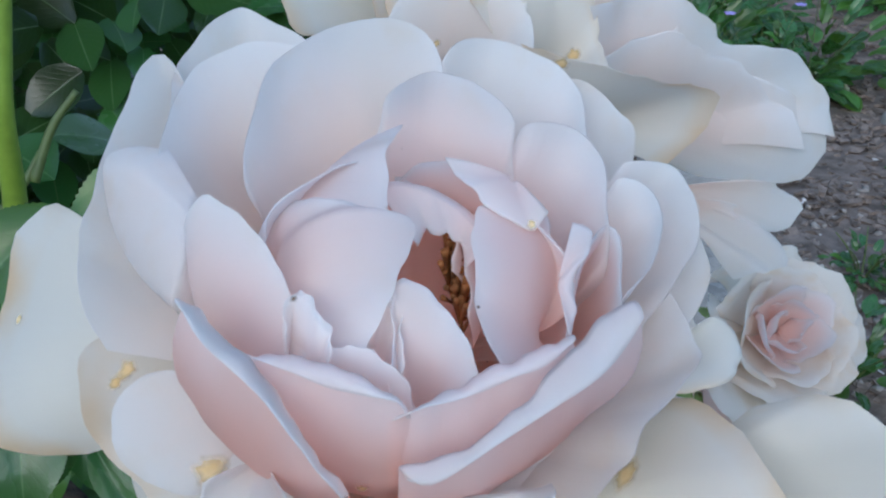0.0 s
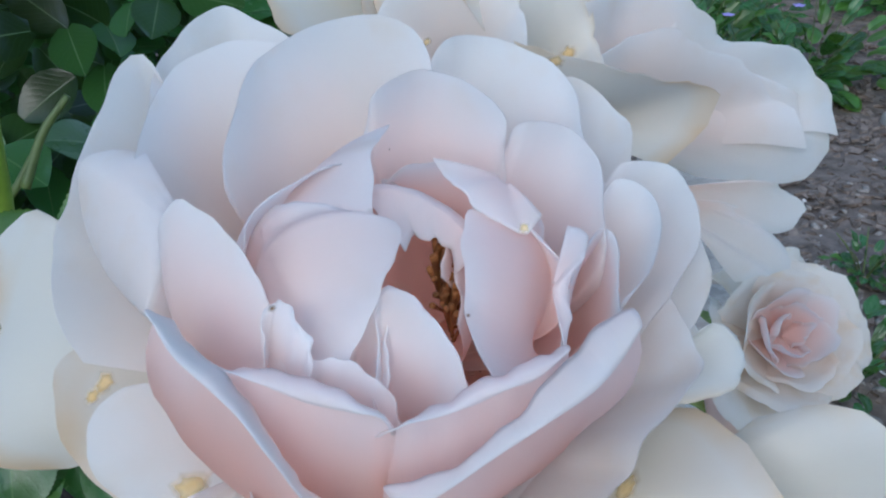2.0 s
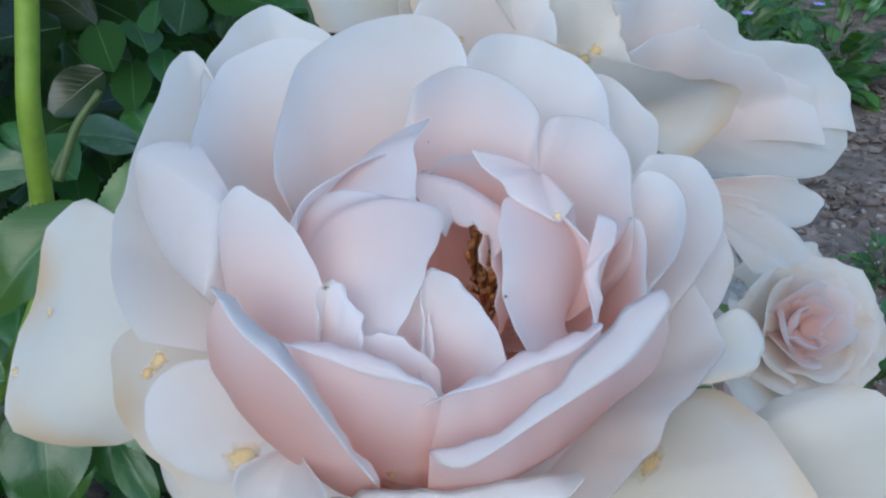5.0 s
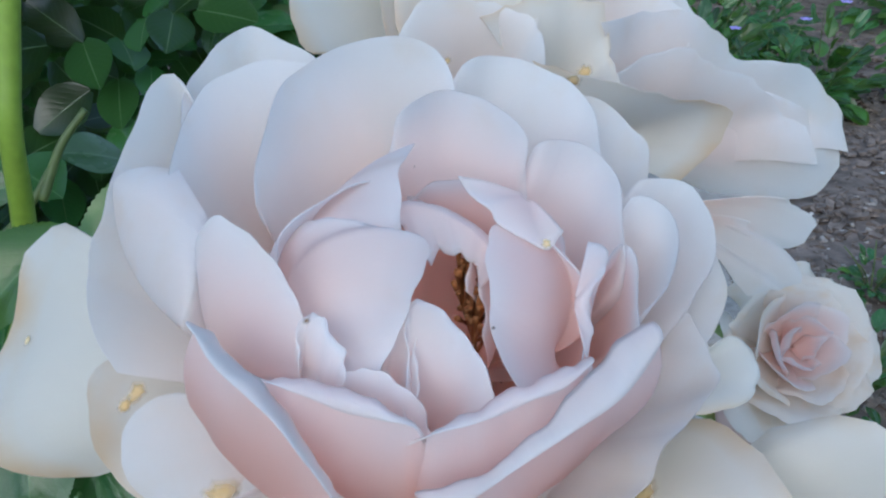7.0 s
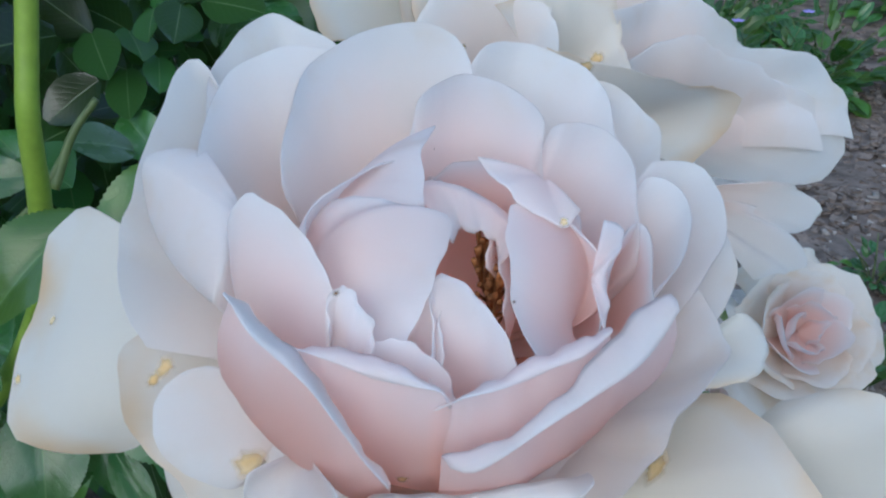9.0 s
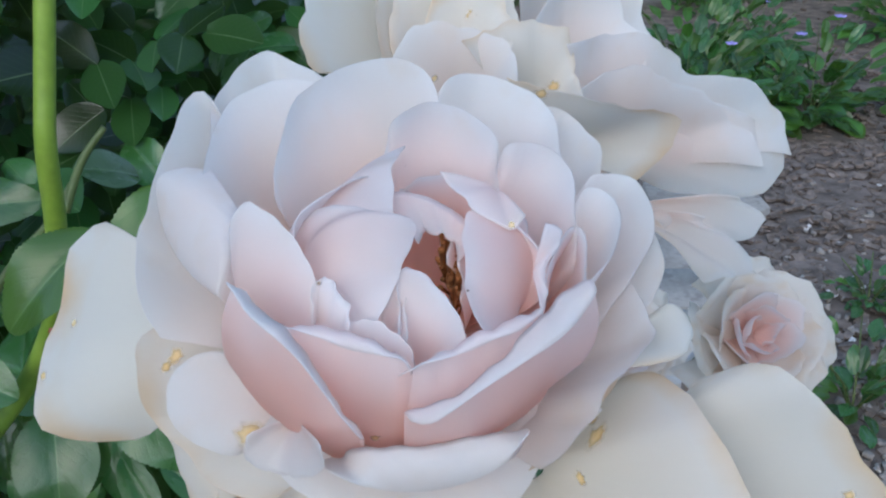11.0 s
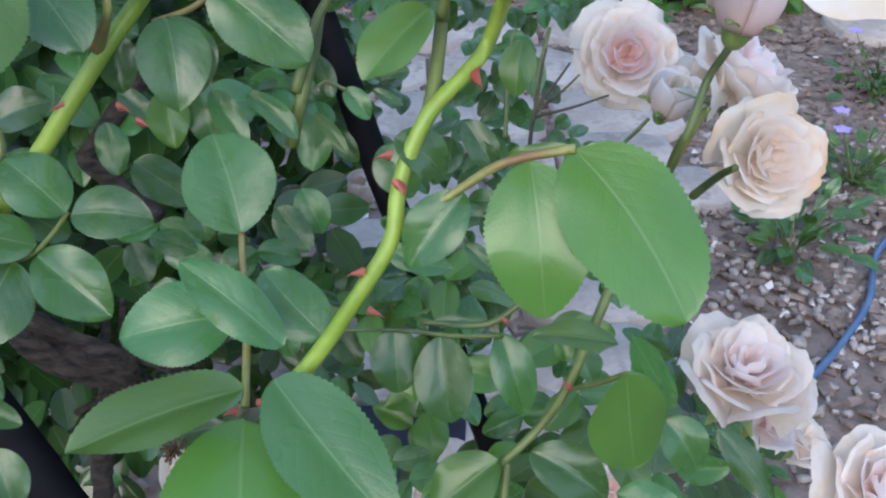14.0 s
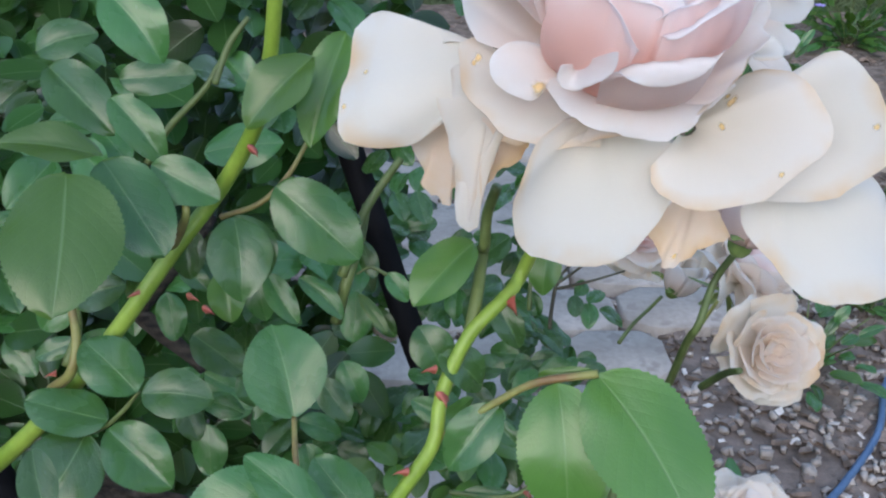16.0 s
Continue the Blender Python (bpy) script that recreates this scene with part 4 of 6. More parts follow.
mark(petals_made[53], (0.0061, 0.1650, 1.1148), (-0.08, -1.00, -0.02), 0.0015)
mark(petals_made[54], (-0.0012, 0.1594, 1.1040), (0.40, -0.89, -0.20), 0.0013)

# ---- rose bush: canes, thorns, leaflets ----
bush = holder("rose_bush", pose(-0.25, 0.45, 0.0), "climbing rose bush with glossy dark green serrated leaves", "bush")
BUSH_INV = pose(0.25, -0.45, 0.0)


def on_bush(ob):
    ob.parent, ob.matrix_parent_inverse = bush, BUSH_INV
    return ob


def part_tube(name, points, radii, mat, **more):
    return on_bush(tube(name, points, radii, mat, None, **more))


def fit_thorn(at, way, size):
    return on_bush(thorn(None, at, way, size))


part_tube("cane", [(-0.0075, 0.1193, 1.0609), (-0.0085, 0.1287, 1.0432), (-0.0167, 0.1644, 0.9865), (-0.0243, 0.1566, 0.9767), (-0.0377, 0.1492, 0.9648), (-0.0471, 0.1415, 0.9453), (-0.0500, 0.1335, 0.9299), (-0.0616, 0.1280, 0.9119), (-0.0742, 0.1248, 0.8935), (-0.0906, 0.1200, 0.8722), (-0.1127, 0.1072, 0.8331), (-0.1245, 0.0971, 0.8151), (-0.1407, 0.0896, 0.7623)], (0.0022, 0.0024, 0.0026, 0.0027, 0.0030, 0.0030, 0.0032), CANE)
part_tube("cane", [(-0.0375, 0.1511, 0.9641), (-0.0349, 0.1594, 0.9742), (-0.0324, 0.1713, 0.9864), (-0.0324, 0.1648, 0.9932), (-0.0321, 0.1646, 1.0042), (-0.0297, 0.1595, 1.0169)], (0.0024, 0.0022, 0.0018), CANE_DARK)
part_tube("cane", [(-0.1000, 0.2420, 1.1700), (-0.1010, 0.2410, 1.1400), (-0.1045, 0.2380, 1.1100), (-0.1082, 0.2341, 1.0829), (-0.1102, 0.2310, 1.0652), (-0.1141, 0.2360, 1.0400), (-0.1219, 0.2443, 1.0103), (-0.1420, 0.2557, 0.9743), (-0.1612, 0.2453, 0.9509), (-0.1759, 0.2366, 0.9315), (-0.1934, 0.2321, 0.9089), (-0.2264, 0.2212, 0.8714), (-0.2762, 0.2232, 0.8245)], (0.0026, 0.0030, 0.0036, 0.0040, 0.0045), CANE)
part_tube("cane", [(-0.1532, 0.2368, 0.9801), (-0.1524, 0.2327, 0.9716), (-0.1620, 0.2444, 0.9535)], (0.0014, 0.0020, 0.0030), TWIG)
part_tube("twig", [(-0.2176, 0.2806, 0.9334), (-0.2132, 0.2588, 0.9172), (-0.2114, 0.2514, 0.9052), (-0.2162, 0.2431, 0.8910)], (0.0016, 0.0020, 0.0022), CANE_DARK)
part_tube("twig", [(-0.1720, 0.2034, 0.9039), (-0.1795, 0.2019, 0.8948), (-0.1888, 0.2012, 0.8868), (-0.2037, 0.2016, 0.8819)], (0.0009, 0.0011, 0.0012), CANE_DARK)
part_tube("twig", [(-0.1052, 0.1872, 0.9021), (-0.1038, 0.1739, 0.8959), (-0.1014, 0.1572, 0.8878), (-0.1006, 0.1281, 0.8689)], (0.0011, 0.0014, 0.0015), TWIG)
part_tube("twig", [(-0.0492, 0.1346, 0.9300), (-0.0400, 0.1342, 0.9381), (-0.0279, 0.1335, 0.9478), (-0.0153, 0.1311, 0.9569), (0.0044, 0.1283, 0.9623)], (0.0011, 0.0014, 0.0015), TWIG)
part_tube("twig", [(-0.0790, 0.3034, 0.9478), (-0.0825, 0.2937, 0.9315), (-0.0891, 0.2828, 0.9128), (-0.0941, 0.2825, 0.8924)], (0.0022, 0.0028, 0.0031), CANE_DARK)
part_tube("twig", [(-0.0836, 0.2856, 0.9180), (-0.0767, 0.2870, 0.9211), (-0.0686, 0.2847, 0.9182)], (0.0006, 0.0008, 0.0009), CANE_DARK)
part_tube("twig", [(-0.0381, 0.2206, 0.8353), (-0.0089, 0.2182, 0.8347), (0.0099, 0.2234, 0.8453), (0.0260, 0.2273, 0.8535), (0.0470, 0.2403, 0.8581)], (0.0011, 0.0014, 0.0015), CANE_DARK)
part_tube("twig", [(-0.0045, 0.1862, 0.7824), (0.0117, 0.1929, 0.7952), (0.0243, 0.1978, 0.8144), (0.0368, 0.2079, 0.8421), (0.0462, 0.2181, 0.8600), (0.0502, 0.2219, 0.8668)], (0.0018, 0.0022, 0.0024), CANE_DARK)
part_tube("twig", [(0.0243, 0.1971, 0.8132), (0.0342, 0.1864, 0.8257), (0.0446, 0.1798, 0.8354)], (0.0010, 0.0012, 0.0013), CANE_DARK)
part_tube("twig", [(-0.0018, 0.1860, 0.7825), (-0.0043, 0.1758, 0.7653), (-0.0069, 0.1623, 0.7234)], (0.0018, 0.0022, 0.0024), CANE_DARK)
part_tube("twig", [(-0.0724, 0.2128, 0.8379), (-0.0465, 0.2110, 0.8379), (-0.0231, 0.2083, 0.8361), (-0.0023, 0.2151, 0.8303)], (0.0007, 0.0009, 0.0010), CANE_DARK)
part_tube("twig", [(-0.0562, 0.2103, 0.7391), (-0.0536, 0.2011, 0.7242), (-0.0526, 0.1861, 0.6995)], (0.0040, 0.0050, 0.0055), TWIG)
part_tube("twig", [(0.0935, 0.2556, 0.9465), (0.0864, 0.2577, 0.9298), (0.0783, 0.2473, 0.9118), (0.0759, 0.2520, 0.8999), (0.0744, 0.2718, 0.8552), (0.0581, 0.2592, 0.8326)], (0.0017, 0.0021, 0.0023), CANE_DARK)
part_tube("twig", [(0.0800, 0.1942, 0.9210), (0.0802, 0.2103, 0.9090), (0.0761, 0.2242, 0.8928)], (0.0014, 0.0017, 0.0019), CANE_DARK)
part_tube("twig", [(0.0941, 0.2701, 0.9125), (0.0875, 0.2720, 0.8956), (0.0804, 0.2729, 0.8769)], (0.0009, 0.0011, 0.0012), TWIG)
part_tube("twig", [(0.0732, 0.3725, 0.8765), (0.0528, 0.3705, 0.8705), (0.0323, 0.3691, 0.8658)], (0.0006, 0.0008, 0.001), SPRIG)
part_tube("twig", [(0.028, 0.3581, 0.8442), (0.0295, 0.3645, 0.8565), (0.0323, 0.3717, 0.8708), (0.0362, 0.3812, 0.8893), (0.039, 0.3862, 0.8992)], (0.0013, 0.0012, 0.001, 0.0007), SPRIG)
part_tube("twig", [(0.0521, 0.3819, 0.8924), (0.0424, 0.3764, 0.8808), (0.0323, 0.3717, 0.8708)], (0.0006, 0.0008, 0.001), SPRIG)
part_tube("twig", [(0.0573, 0.3786, 0.8866), (0.0458, 0.3743, 0.8772), (0.033, 0.3707, 0.8689)], (0.0006, 0.0008, 0.001), SPRIG)
part_tube("twig", [(0.0887, 0.3428, 0.8755), (0.0824, 0.3402, 0.8697), (0.0712, 0.3319, 0.8635), (0.0605, 0.3187, 0.8586)], (0.0011, 0.0011, 0.0012, 0.0012), CANE_DARK)
part_tube("twig", [(0.0459, 0.4183, 0.9003), (0.0385, 0.4043, 0.8765), (0.0364, 0.3918, 0.8556)], (0.0011, 0.0014, 0.0015), CANE_DARK)
part_tube("twig", [(0.0179, 0.3708, 0.9154), (0.0143, 0.3578, 0.8935), (0.0122, 0.3414, 0.8663)], (0.0010, 0.0012, 0.0013), CANE_DARK)
part_tube("twig", [(-0.1549, 0.3498, 1.0065), (-0.1634, 0.3438, 0.9933), (-0.1806, 0.3362, 0.9759), (-0.1920, 0.3284, 0.9586)], (0.0014, 0.0018, 0.0020), CANE_DARK)
part_tube("twig", [(-0.1406, 0.3593, 1.0277), (-0.1506, 0.3534, 1.0145), (-0.1577, 0.3448, 0.9960)], (0.0014, 0.0018, 0.0020), CANE_DARK)
part_tube("twig", [(-0.0620, 0.3061, 0.9718), (-0.0757, 0.2981, 0.9539), (-0.0812, 0.2935, 0.9438), (-0.0907, 0.2817, 0.9185)], (0.0019, 0.0024, 0.0026), CANE_DARK)
part_tube("twig", [(-0.1037, 0.2839, 0.9906), (-0.1140, 0.2763, 0.9739), (-0.1269, 0.2711, 0.9619), (-0.1451, 0.2690, 0.9555)], (0.0010, 0.0013, 0.0014), TWIG)
part_tube("twig", [(-0.2036, 0.2273, 0.9322), (-0.2011, 0.2208, 0.9192), (-0.2034, 0.2146, 0.9060), (-0.2154, 0.2202, 0.8934)], (0.0018, 0.0022, 0.0024), TWIG)
part_tube("old_wood", [(-0.2845, 0.3696, 0.7442), (-0.2601, 0.3450, 0.7451), (-0.2395, 0.3375, 0.7350), (-0.2119, 0.3305, 0.7266), (-0.1992, 0.3395, 0.7042)], (0.0070, 0.0100, 0.0110, 0.0070), BARK, sides=28, count=90, knobs=0.9)
part_tube("old_wood", [(-0.2186, 0.3527, 0.7238), (-0.2226, 0.3381, 0.6992), (-0.2256, 0.3215, 0.6715), (-0.2313, 0.3008, 0.6174), (-0.2695, 0.2958, 0.3731)], (0.0050, 0.0060, 0.0060, 0.0080), BARK, sides=18, count=60, knobs=0.6)
part_tube("old_wood", [(-0.2208, 0.3371, 0.6977), (-0.1957, 0.3369, 0.7003), (-0.1670, 0.3371, 0.7039), (-0.1504, 0.3476, 0.7036)], (0.0030, 0.0030, 0.0020), BARK, knobs=0.4)
part_tube("old_wood", [(-0.1854, 0.4439, 0.8778), (-0.2186, 0.4012, 0.8423), (-0.2257, 0.3962, 0.8333), (-0.2137, 0.3901, 0.8246), (-0.1828, 0.3757, 0.8043)], (0.0040, 0.0060, 0.0060, 0.0040), BARK, knobs=0.4)
part_tube("old_wood", [(-0.2842, 0.3545, 0.7580), (-0.2533, 0.3407, 0.7581), (-0.2262, 0.3321, 0.7469), (-0.2014, 0.3353, 0.7357), (-0.1704, 0.3425, 0.7124)], (0.0032, 0.0040, 0.0028), BARK, sides=14, count=50, knobs=0.7)
part_tube("old_wood", [(-0.2706, 0.3503, 0.7332), (-0.2461, 0.3415, 0.7216), (-0.2189, 0.3291, 0.7235), (-0.1991, 0.3442, 0.7119)], (0.0036, 0.0045, 0.0031), BARK, sides=14, count=50, knobs=0.7)
part_tube("old_wood", [(-0.2280, 0.3766, 0.7428), (-0.2256, 0.3689, 0.7304), (-0.2247, 0.3531, 0.7237)], (0.0024, 0.0030, 0.0021), BARK, sides=14, count=50, knobs=0.7)
part_tube("old_wood", [(-0.2169, 0.3864, 0.7408), (-0.2186, 0.3769, 0.7249), (-0.2194, 0.3591, 0.7149)], (0.0020, 0.0025, 0.0017), BARK, sides=14, count=50, knobs=0.7)
part_tube("old_wood", [(-0.2453, 0.3436, 0.6864), (-0.2244, 0.3382, 0.6992), (-0.2017, 0.3411, 0.6872)], (0.0016, 0.0020, 0.0014), BARK, sides=14, count=50, knobs=0.7)
fit_thorn((-0.0497, 0.1443, 0.9535), (-1, -0.2, 0.1), 0.0055)
fit_thorn((-0.0472, 0.1384, 0.9461), (0.3, -1, 0), 0.0055)
fit_thorn((-0.0595, 0.1296, 0.9204), (-1, -0.3, 0.2), 0.0055)
fit_thorn((-0.0577, 0.1258, 0.9086), (1, -0.3, -0.2), 0.0055)
fit_thorn((-0.0237, 0.1548, 0.9757), (0.5, -0.6, -0.6), 0.0055)
fit_thorn((-0.0930, 0.1166, 0.8798), (0.6, -0.6, 0), 0.0055)
fit_thorn((-0.1010, 0.1160, 0.8779), (-1, -0.3, 0), 0.0055)
fit_thorn((-0.1245, 0.2440, 0.9980), (0.5, -0.8, -0.1), 0.0055)
fit_thorn((-0.1625, 0.2425, 0.9564), (-0.5, -0.8, 0), 0.0055)
fit_thorn((-0.1767, 0.2354, 0.9335), (-0.8, -0.5, 0.1), 0.0055)
fit_thorn((-0.1537, 0.2314, 0.9345), (1, -0.4, -0.1), 0.0055)
fit_thorn((-0.2130, 0.2232, 0.8998), (-1, -0.3, 0.1), 0.0055)
fit_thorn((-0.1473, 0.2331, 0.9271), (0.7, -0.5, 0), 0.0055)
fit_thorn((-0.0012, 0.2168, 0.8371), (0, -0.8, 0.5), 0.0040)
fit_thorn((0.0243, 0.1957, 0.8168), (-0.4, -0.8, 0.4), 0.0040)

# ---- leaflets in front ----
leaflet((0.0044, 0.1285, 0.9626), (0.0339, 0.0902, 0.9278), 0.69, (-0.23, -0.76, 1.59), 1)
leaflet((-0.0091, 0.1275, 0.9594), (-0.0063, 0.0999, 0.9219), 0.71, (-0.21, -0.77, 1.30), 1)
leaflet((-0.0149, 0.1348, 0.9573), (0.0062, 0.1282, 0.9623), 0.23, (-0.21, -1.14, 1.51), 1)
leaflet((-0.0275, 0.1343, 0.9453), (-0.0458, 0.1238, 0.9260), 0.66, (-0.05, -0.79, 0.85))
leaflet((-0.0478, 0.1463, 0.9589), (-0.0307, 0.1461, 0.9451), 0.76, (0.17, -0.89, 1.13))
leaflet((-0.1050, 0.1863, 0.9025), (-0.1167, 0.2140, 0.9315), 0.87, (-0.02, -0.72, 0.77))
leaflet((-0.1710, 0.2014, 0.9046), (-0.1407, 0.1993, 0.9045), 0.74, (0.42, -0.96, 1.09))
leaflet((-0.1721, 0.2016, 0.9048), (-0.1978, 0.2188, 0.9206), 0.72, (0.08, -0.73, 0.87))
leaflet((-0.1854, 0.2004, 0.8917), (-0.2196, 0.2028, 0.9014), 0.67, (0.51, -0.61, 1.12))
leaflet((-0.1855, 0.1984, 0.8883), (-0.1570, 0.1808, 0.8722), 0.73, (0.01, -0.84, 0.98))
leaflet((-0.1944, 0.1981, 0.8869), (-0.2111, 0.1695, 0.8669), 0.87, (0.46, -1.05, 1.05))
leaflet((-0.2008, 0.1588, 0.9082), (-0.1902, 0.1367, 0.8924), 0.52, (0.19, -1.05, 0.96))
# takes the paler young colour in place of a sky reflection
leaflet((-0.1894, 0.2051, 1.0027), (-0.1846, 0.1559, 0.9706), 0.76, (0.15, -0.73, 1.39), 1)
leaflet((-0.1842, 0.2350, 0.9961), (-0.1561, 0.2084, 0.9671), 0.67, (0.40, -1.02, 1.05))
leaflet((-0.1782, 0.2170, 1.0055), (-0.2152, 0.2124, 1.0151), 0.51, (0.34, -0.75, 1.61), 1)
leaflet((-0.2178, 0.2827, 1.0222), (-0.1865, 0.2597, 1.0010), 0.58, (0.48, -1.07, 0.56))
leaflet((-0.1874, 0.2659, 1.0136), (-0.1641, 0.2531, 0.9898), 0.53, (0.12, -0.90, 0.84))
leaflet((-0.1669, 0.2430, 0.9915), (-0.1383, 0.2355, 0.9790), 0.66, (0.11, -0.89, 0.71))
leaflet((-0.1352, 0.2505, 0.9644), (-0.1296, 0.2259, 0.9371), 0.79, (0.24, -0.88, 1.13))
leaflet((-0.1172, 0.2558, 0.9772), (-0.0799, 0.2404, 0.9490), 0.66, (-0.12, -0.78, 0.78))
leaflet((-0.0961, 0.219, 1.0456), (-0.1217, 0.2034, 1.0246), 0.66, (0.17, -0.75, 1.58), 1)
leaflet((-0.0846, 0.2443, 1.0486), (-0.0984, 0.2155, 1.0106), 0.43, (-0.15, -1.06, 1.49), 1)
leaflet((-0.1902, 0.2861, 1.0551), (-0.1656, 0.2721, 1.0287), 0.70, (0.11, -0.95, 0.68))
leaflet((-0.2007, 0.2305, 0.9162), (-0.1793, 0.2189, 0.8944), 0.85, (0.29, -0.59, 1.15))
leaflet((-0.2503, 0.3558, 1.0092), (-0.2201, 0.3597, 1.0204), 0.74, (0.55, -0.82, 0.98))
leaflet((-0.2068, 0.3479, 0.9973), (-0.1678, 0.3477, 1.0010), 0.53, (0.42, -0.89, 0.66))
leaflet((-0.1632, 0.3299, 0.9646), (-0.1227, 0.3309, 0.9709), 0.64, (0.06, -0.92, 0.97))
leaflet((-0.0968, 0.1119, 0.8909), (-0.1431, 0.0827, 0.8955), 0.42, (0.14, -0.64, 1.80), 1)
leaflet((-0.0979, 0.1109, 0.8796), (-0.0909, 0.0443, 0.8672), 0.68, (0.22, -0.72, 1.57), 1, 6)
leaflet((-0.0880, 0.1127, 0.8932), (-0.0522, 0.0692, 0.8739), 0.53, (0.21, -0.89, 0.90))
leaflet((-0.1045, 0.1531, 0.8904), (-0.1433, 0.1438, 0.8899), 0.78, (0.24, -0.90, 1.10))
leaflet((-0.0857, 0.1299, 0.8929), (-0.1164, 0.1377, 0.9217), 0.45, (0.01, -0.63, 1.14))
leaflet((-0.0734, 0.1426, 0.8863), (-0.0946, 0.1605, 0.9037), 0.70, (0.24, -0.92, 1.04))
leaflet((-0.0364, 0.1651, 0.9935), (-0.0579, 0.1477, 0.9781), 0.63, (-0.17, -0.91, 1.51), 1)
leaflet((0.0041, 0.2435, 0.9551), (0.0001, 0.2321, 0.9359), 0.70, (-0.38, -0.80, 1.22), 1)
leaflet((-0.0301, 0.2087, 0.8360), (-0.0263, 0.1889, 0.8038), 0.70, (-0.09, -0.90, 0.95))
leaflet((-0.0036, 0.2158, 0.8314), (0.0080, 0.1961, 0.8002), 0.53, (-0.02, -0.75, 1.31))
leaflet((-0.0496, 0.2118, 0.8388), (-0.0482, 0.1971, 0.8148), 0.83, (0.20, -0.84, 0.92))
leaflet((0.0406, 0.1827, 0.8494), (0.0067, 0.1837, 0.8568), 0.41, (-0.26, -0.64, 1.86), 1)
leaflet((0.0441, 0.1782, 0.8366), (0.0542, 0.1766, 0.7829), 0.62, (-0.22, -0.61, 1.87), 1, 6)
leaflet((0.0089, 0.1883, 0.7874), (0.0436, 0.1749, 0.7691), 0.61, (-0.23, -0.96, 1.29))
leaflet((-0.0067, 0.1798, 0.7910), (-0.0365, 0.1698, 0.7711), 0.76, (-0.21, -0.97, 1.85), 1)
leaflet((-0.0047, 0.1693, 0.7739), (-0.0064, 0.1464, 0.7553), 0.97, (-0.18, -0.48, 1.91), 1)
leaflet((0.0072, 0.1579, 0.7565), (0.0349, 0.1593, 0.7618), 0.58, (-0.37, -0.64, 1.01))
leaflet((0.0942, 0.1954, 0.7894), (0.1192, 0.1765, 0.7610), 0.38, (-0.17, -0.90, 1.24))
leaflet((0.0458, 0.1764, 0.7719), (0.0767, 0.1677, 0.7611), 0.64, (-0.01, -0.68, 1.05))
leaflet((0.0703, 0.1995, 0.7934), (0.0863, 0.1859, 0.7727), 0.79, (-0.14, -0.67, 0.99))
leaflet((-0.0444, 0.2689, 0.8370), (-0.0207, 0.2656, 0.8342), 0.58, (-0.25, -0.63, 1.11))
leaflet((-0.0315, 0.2205, 0.8359), (-0.0057, 0.2185, 0.8354), 0.26, (-0.33, -0.64, 0.93))
leaflet((0.0473, 0.1876, 0.8484), (0.0700, 0.1857, 0.8092), 0.31, (-0.36, -0.91, 1.28))
leaflet((0.0523, 0.1952, 0.8423), (0.0698, 0.1970, 0.8279), 0.34, (-0.27, -0.93, 0.93))
leaflet((0.0273, 0.2154, 0.8148), (0.0247, 0.2212, 0.8240), 0.85, (-0.10, -1.04, 1.58), 1)
leaflet((-0.2313, 0.1662, 0.8554), (-0.1979, 0.1674, 0.8449), 0.80, (0.51, -1.0, 0.9), 0, 6)
leaflet((-0.2195, 0.1916, 0.7971), (-0.2117, 0.1777, 0.7742), 0.78, (0.3, -0.8, 0.9))
leaflet((-0.2404, 0.1548, 0.7959), (-0.2054, 0.1505, 0.7781), 0.62, (0.58, -0.77, 1.23))
leaflet((-0.1856, 0.1675, 0.7791), (-0.1872, 0.1444, 0.7635), 0.98, (0.23, -0.76, 1.01), 0, 6)
leaflet((-0.1579, 0.1626, 0.7733), (-0.1734, 0.146, 0.7595), 0.75, (0.02, -0.6, 1.17))
leaflet((-0.2426, 0.1811, 0.8205), (-0.2386, 0.1692, 0.7809), 0.52, (0.15, -0.86, 1.04))
leaflet((-0.236, 0.1407, 0.7821), (-0.2022, 0.1318, 0.7702), 0.60, (0.4, -0.9, 0.8))
leaflet((-0.2318, 0.2082, 0.8084), (-0.2112, 0.2026, 0.8007), 0.55, (0.2, -0.8, 1.1))
leaflet((-0.2397, 0.2054, 0.793), (-0.2534, 0.213, 0.8046), 0.60, (0.6, -0.8, 0.7))
leaflet((-0.0826, 0.2824, 0.9086), (-0.068, 0.2682, 0.8957), 0.30, (0.1, -0.8, 0.9), 1)
leaflet((-0.0828, 0.3052, 0.9274), (-0.0748, 0.2948, 0.9106), 0.50, (-0.2, -0.9, 0.9))
leaflet((-0.0762, 0.2922, 0.8962), (-0.0641, 0.2836, 0.8828), 0.55, (-0.2, -0.8, 0.7))
leaflet((-0.2110, 0.2492, 0.9210), (-0.1885, 0.2528, 0.9295), 0.79, (0.23, -0.92, 0.84))
leaflet((-0.2153, 0.2589, 0.9172), (-0.2287, 0.2524, 0.9049), 0.90, (0.55, -1.04, 1.04))
leaflet((-0.2122, 0.2525, 0.9263), (-0.2281, 0.2599, 0.9366), 0.85, (0.23, -1.04, 0.73))
leaflet((-0.2122, 0.2488, 0.9009), (-0.2314, 0.2460, 0.8940), 0.53, (0.50, -1.02, 1.08))
leaflet((-0.1348, 0.2574, 0.9624), (-0.1310, 0.2392, 0.9328), 0.90, (-0.07, -0.94, 0.98))
leaflet((-0.1608, 0.2650, 0.9527), (-0.1574, 0.2523, 0.9321), 0.74, (0.24, -0.98, 0.58))
leaflet((-0.0795, 0.2530, 0.9613), (-0.1155, 0.2525, 0.9565), 0.66, (0.02, -0.92, 0.83))
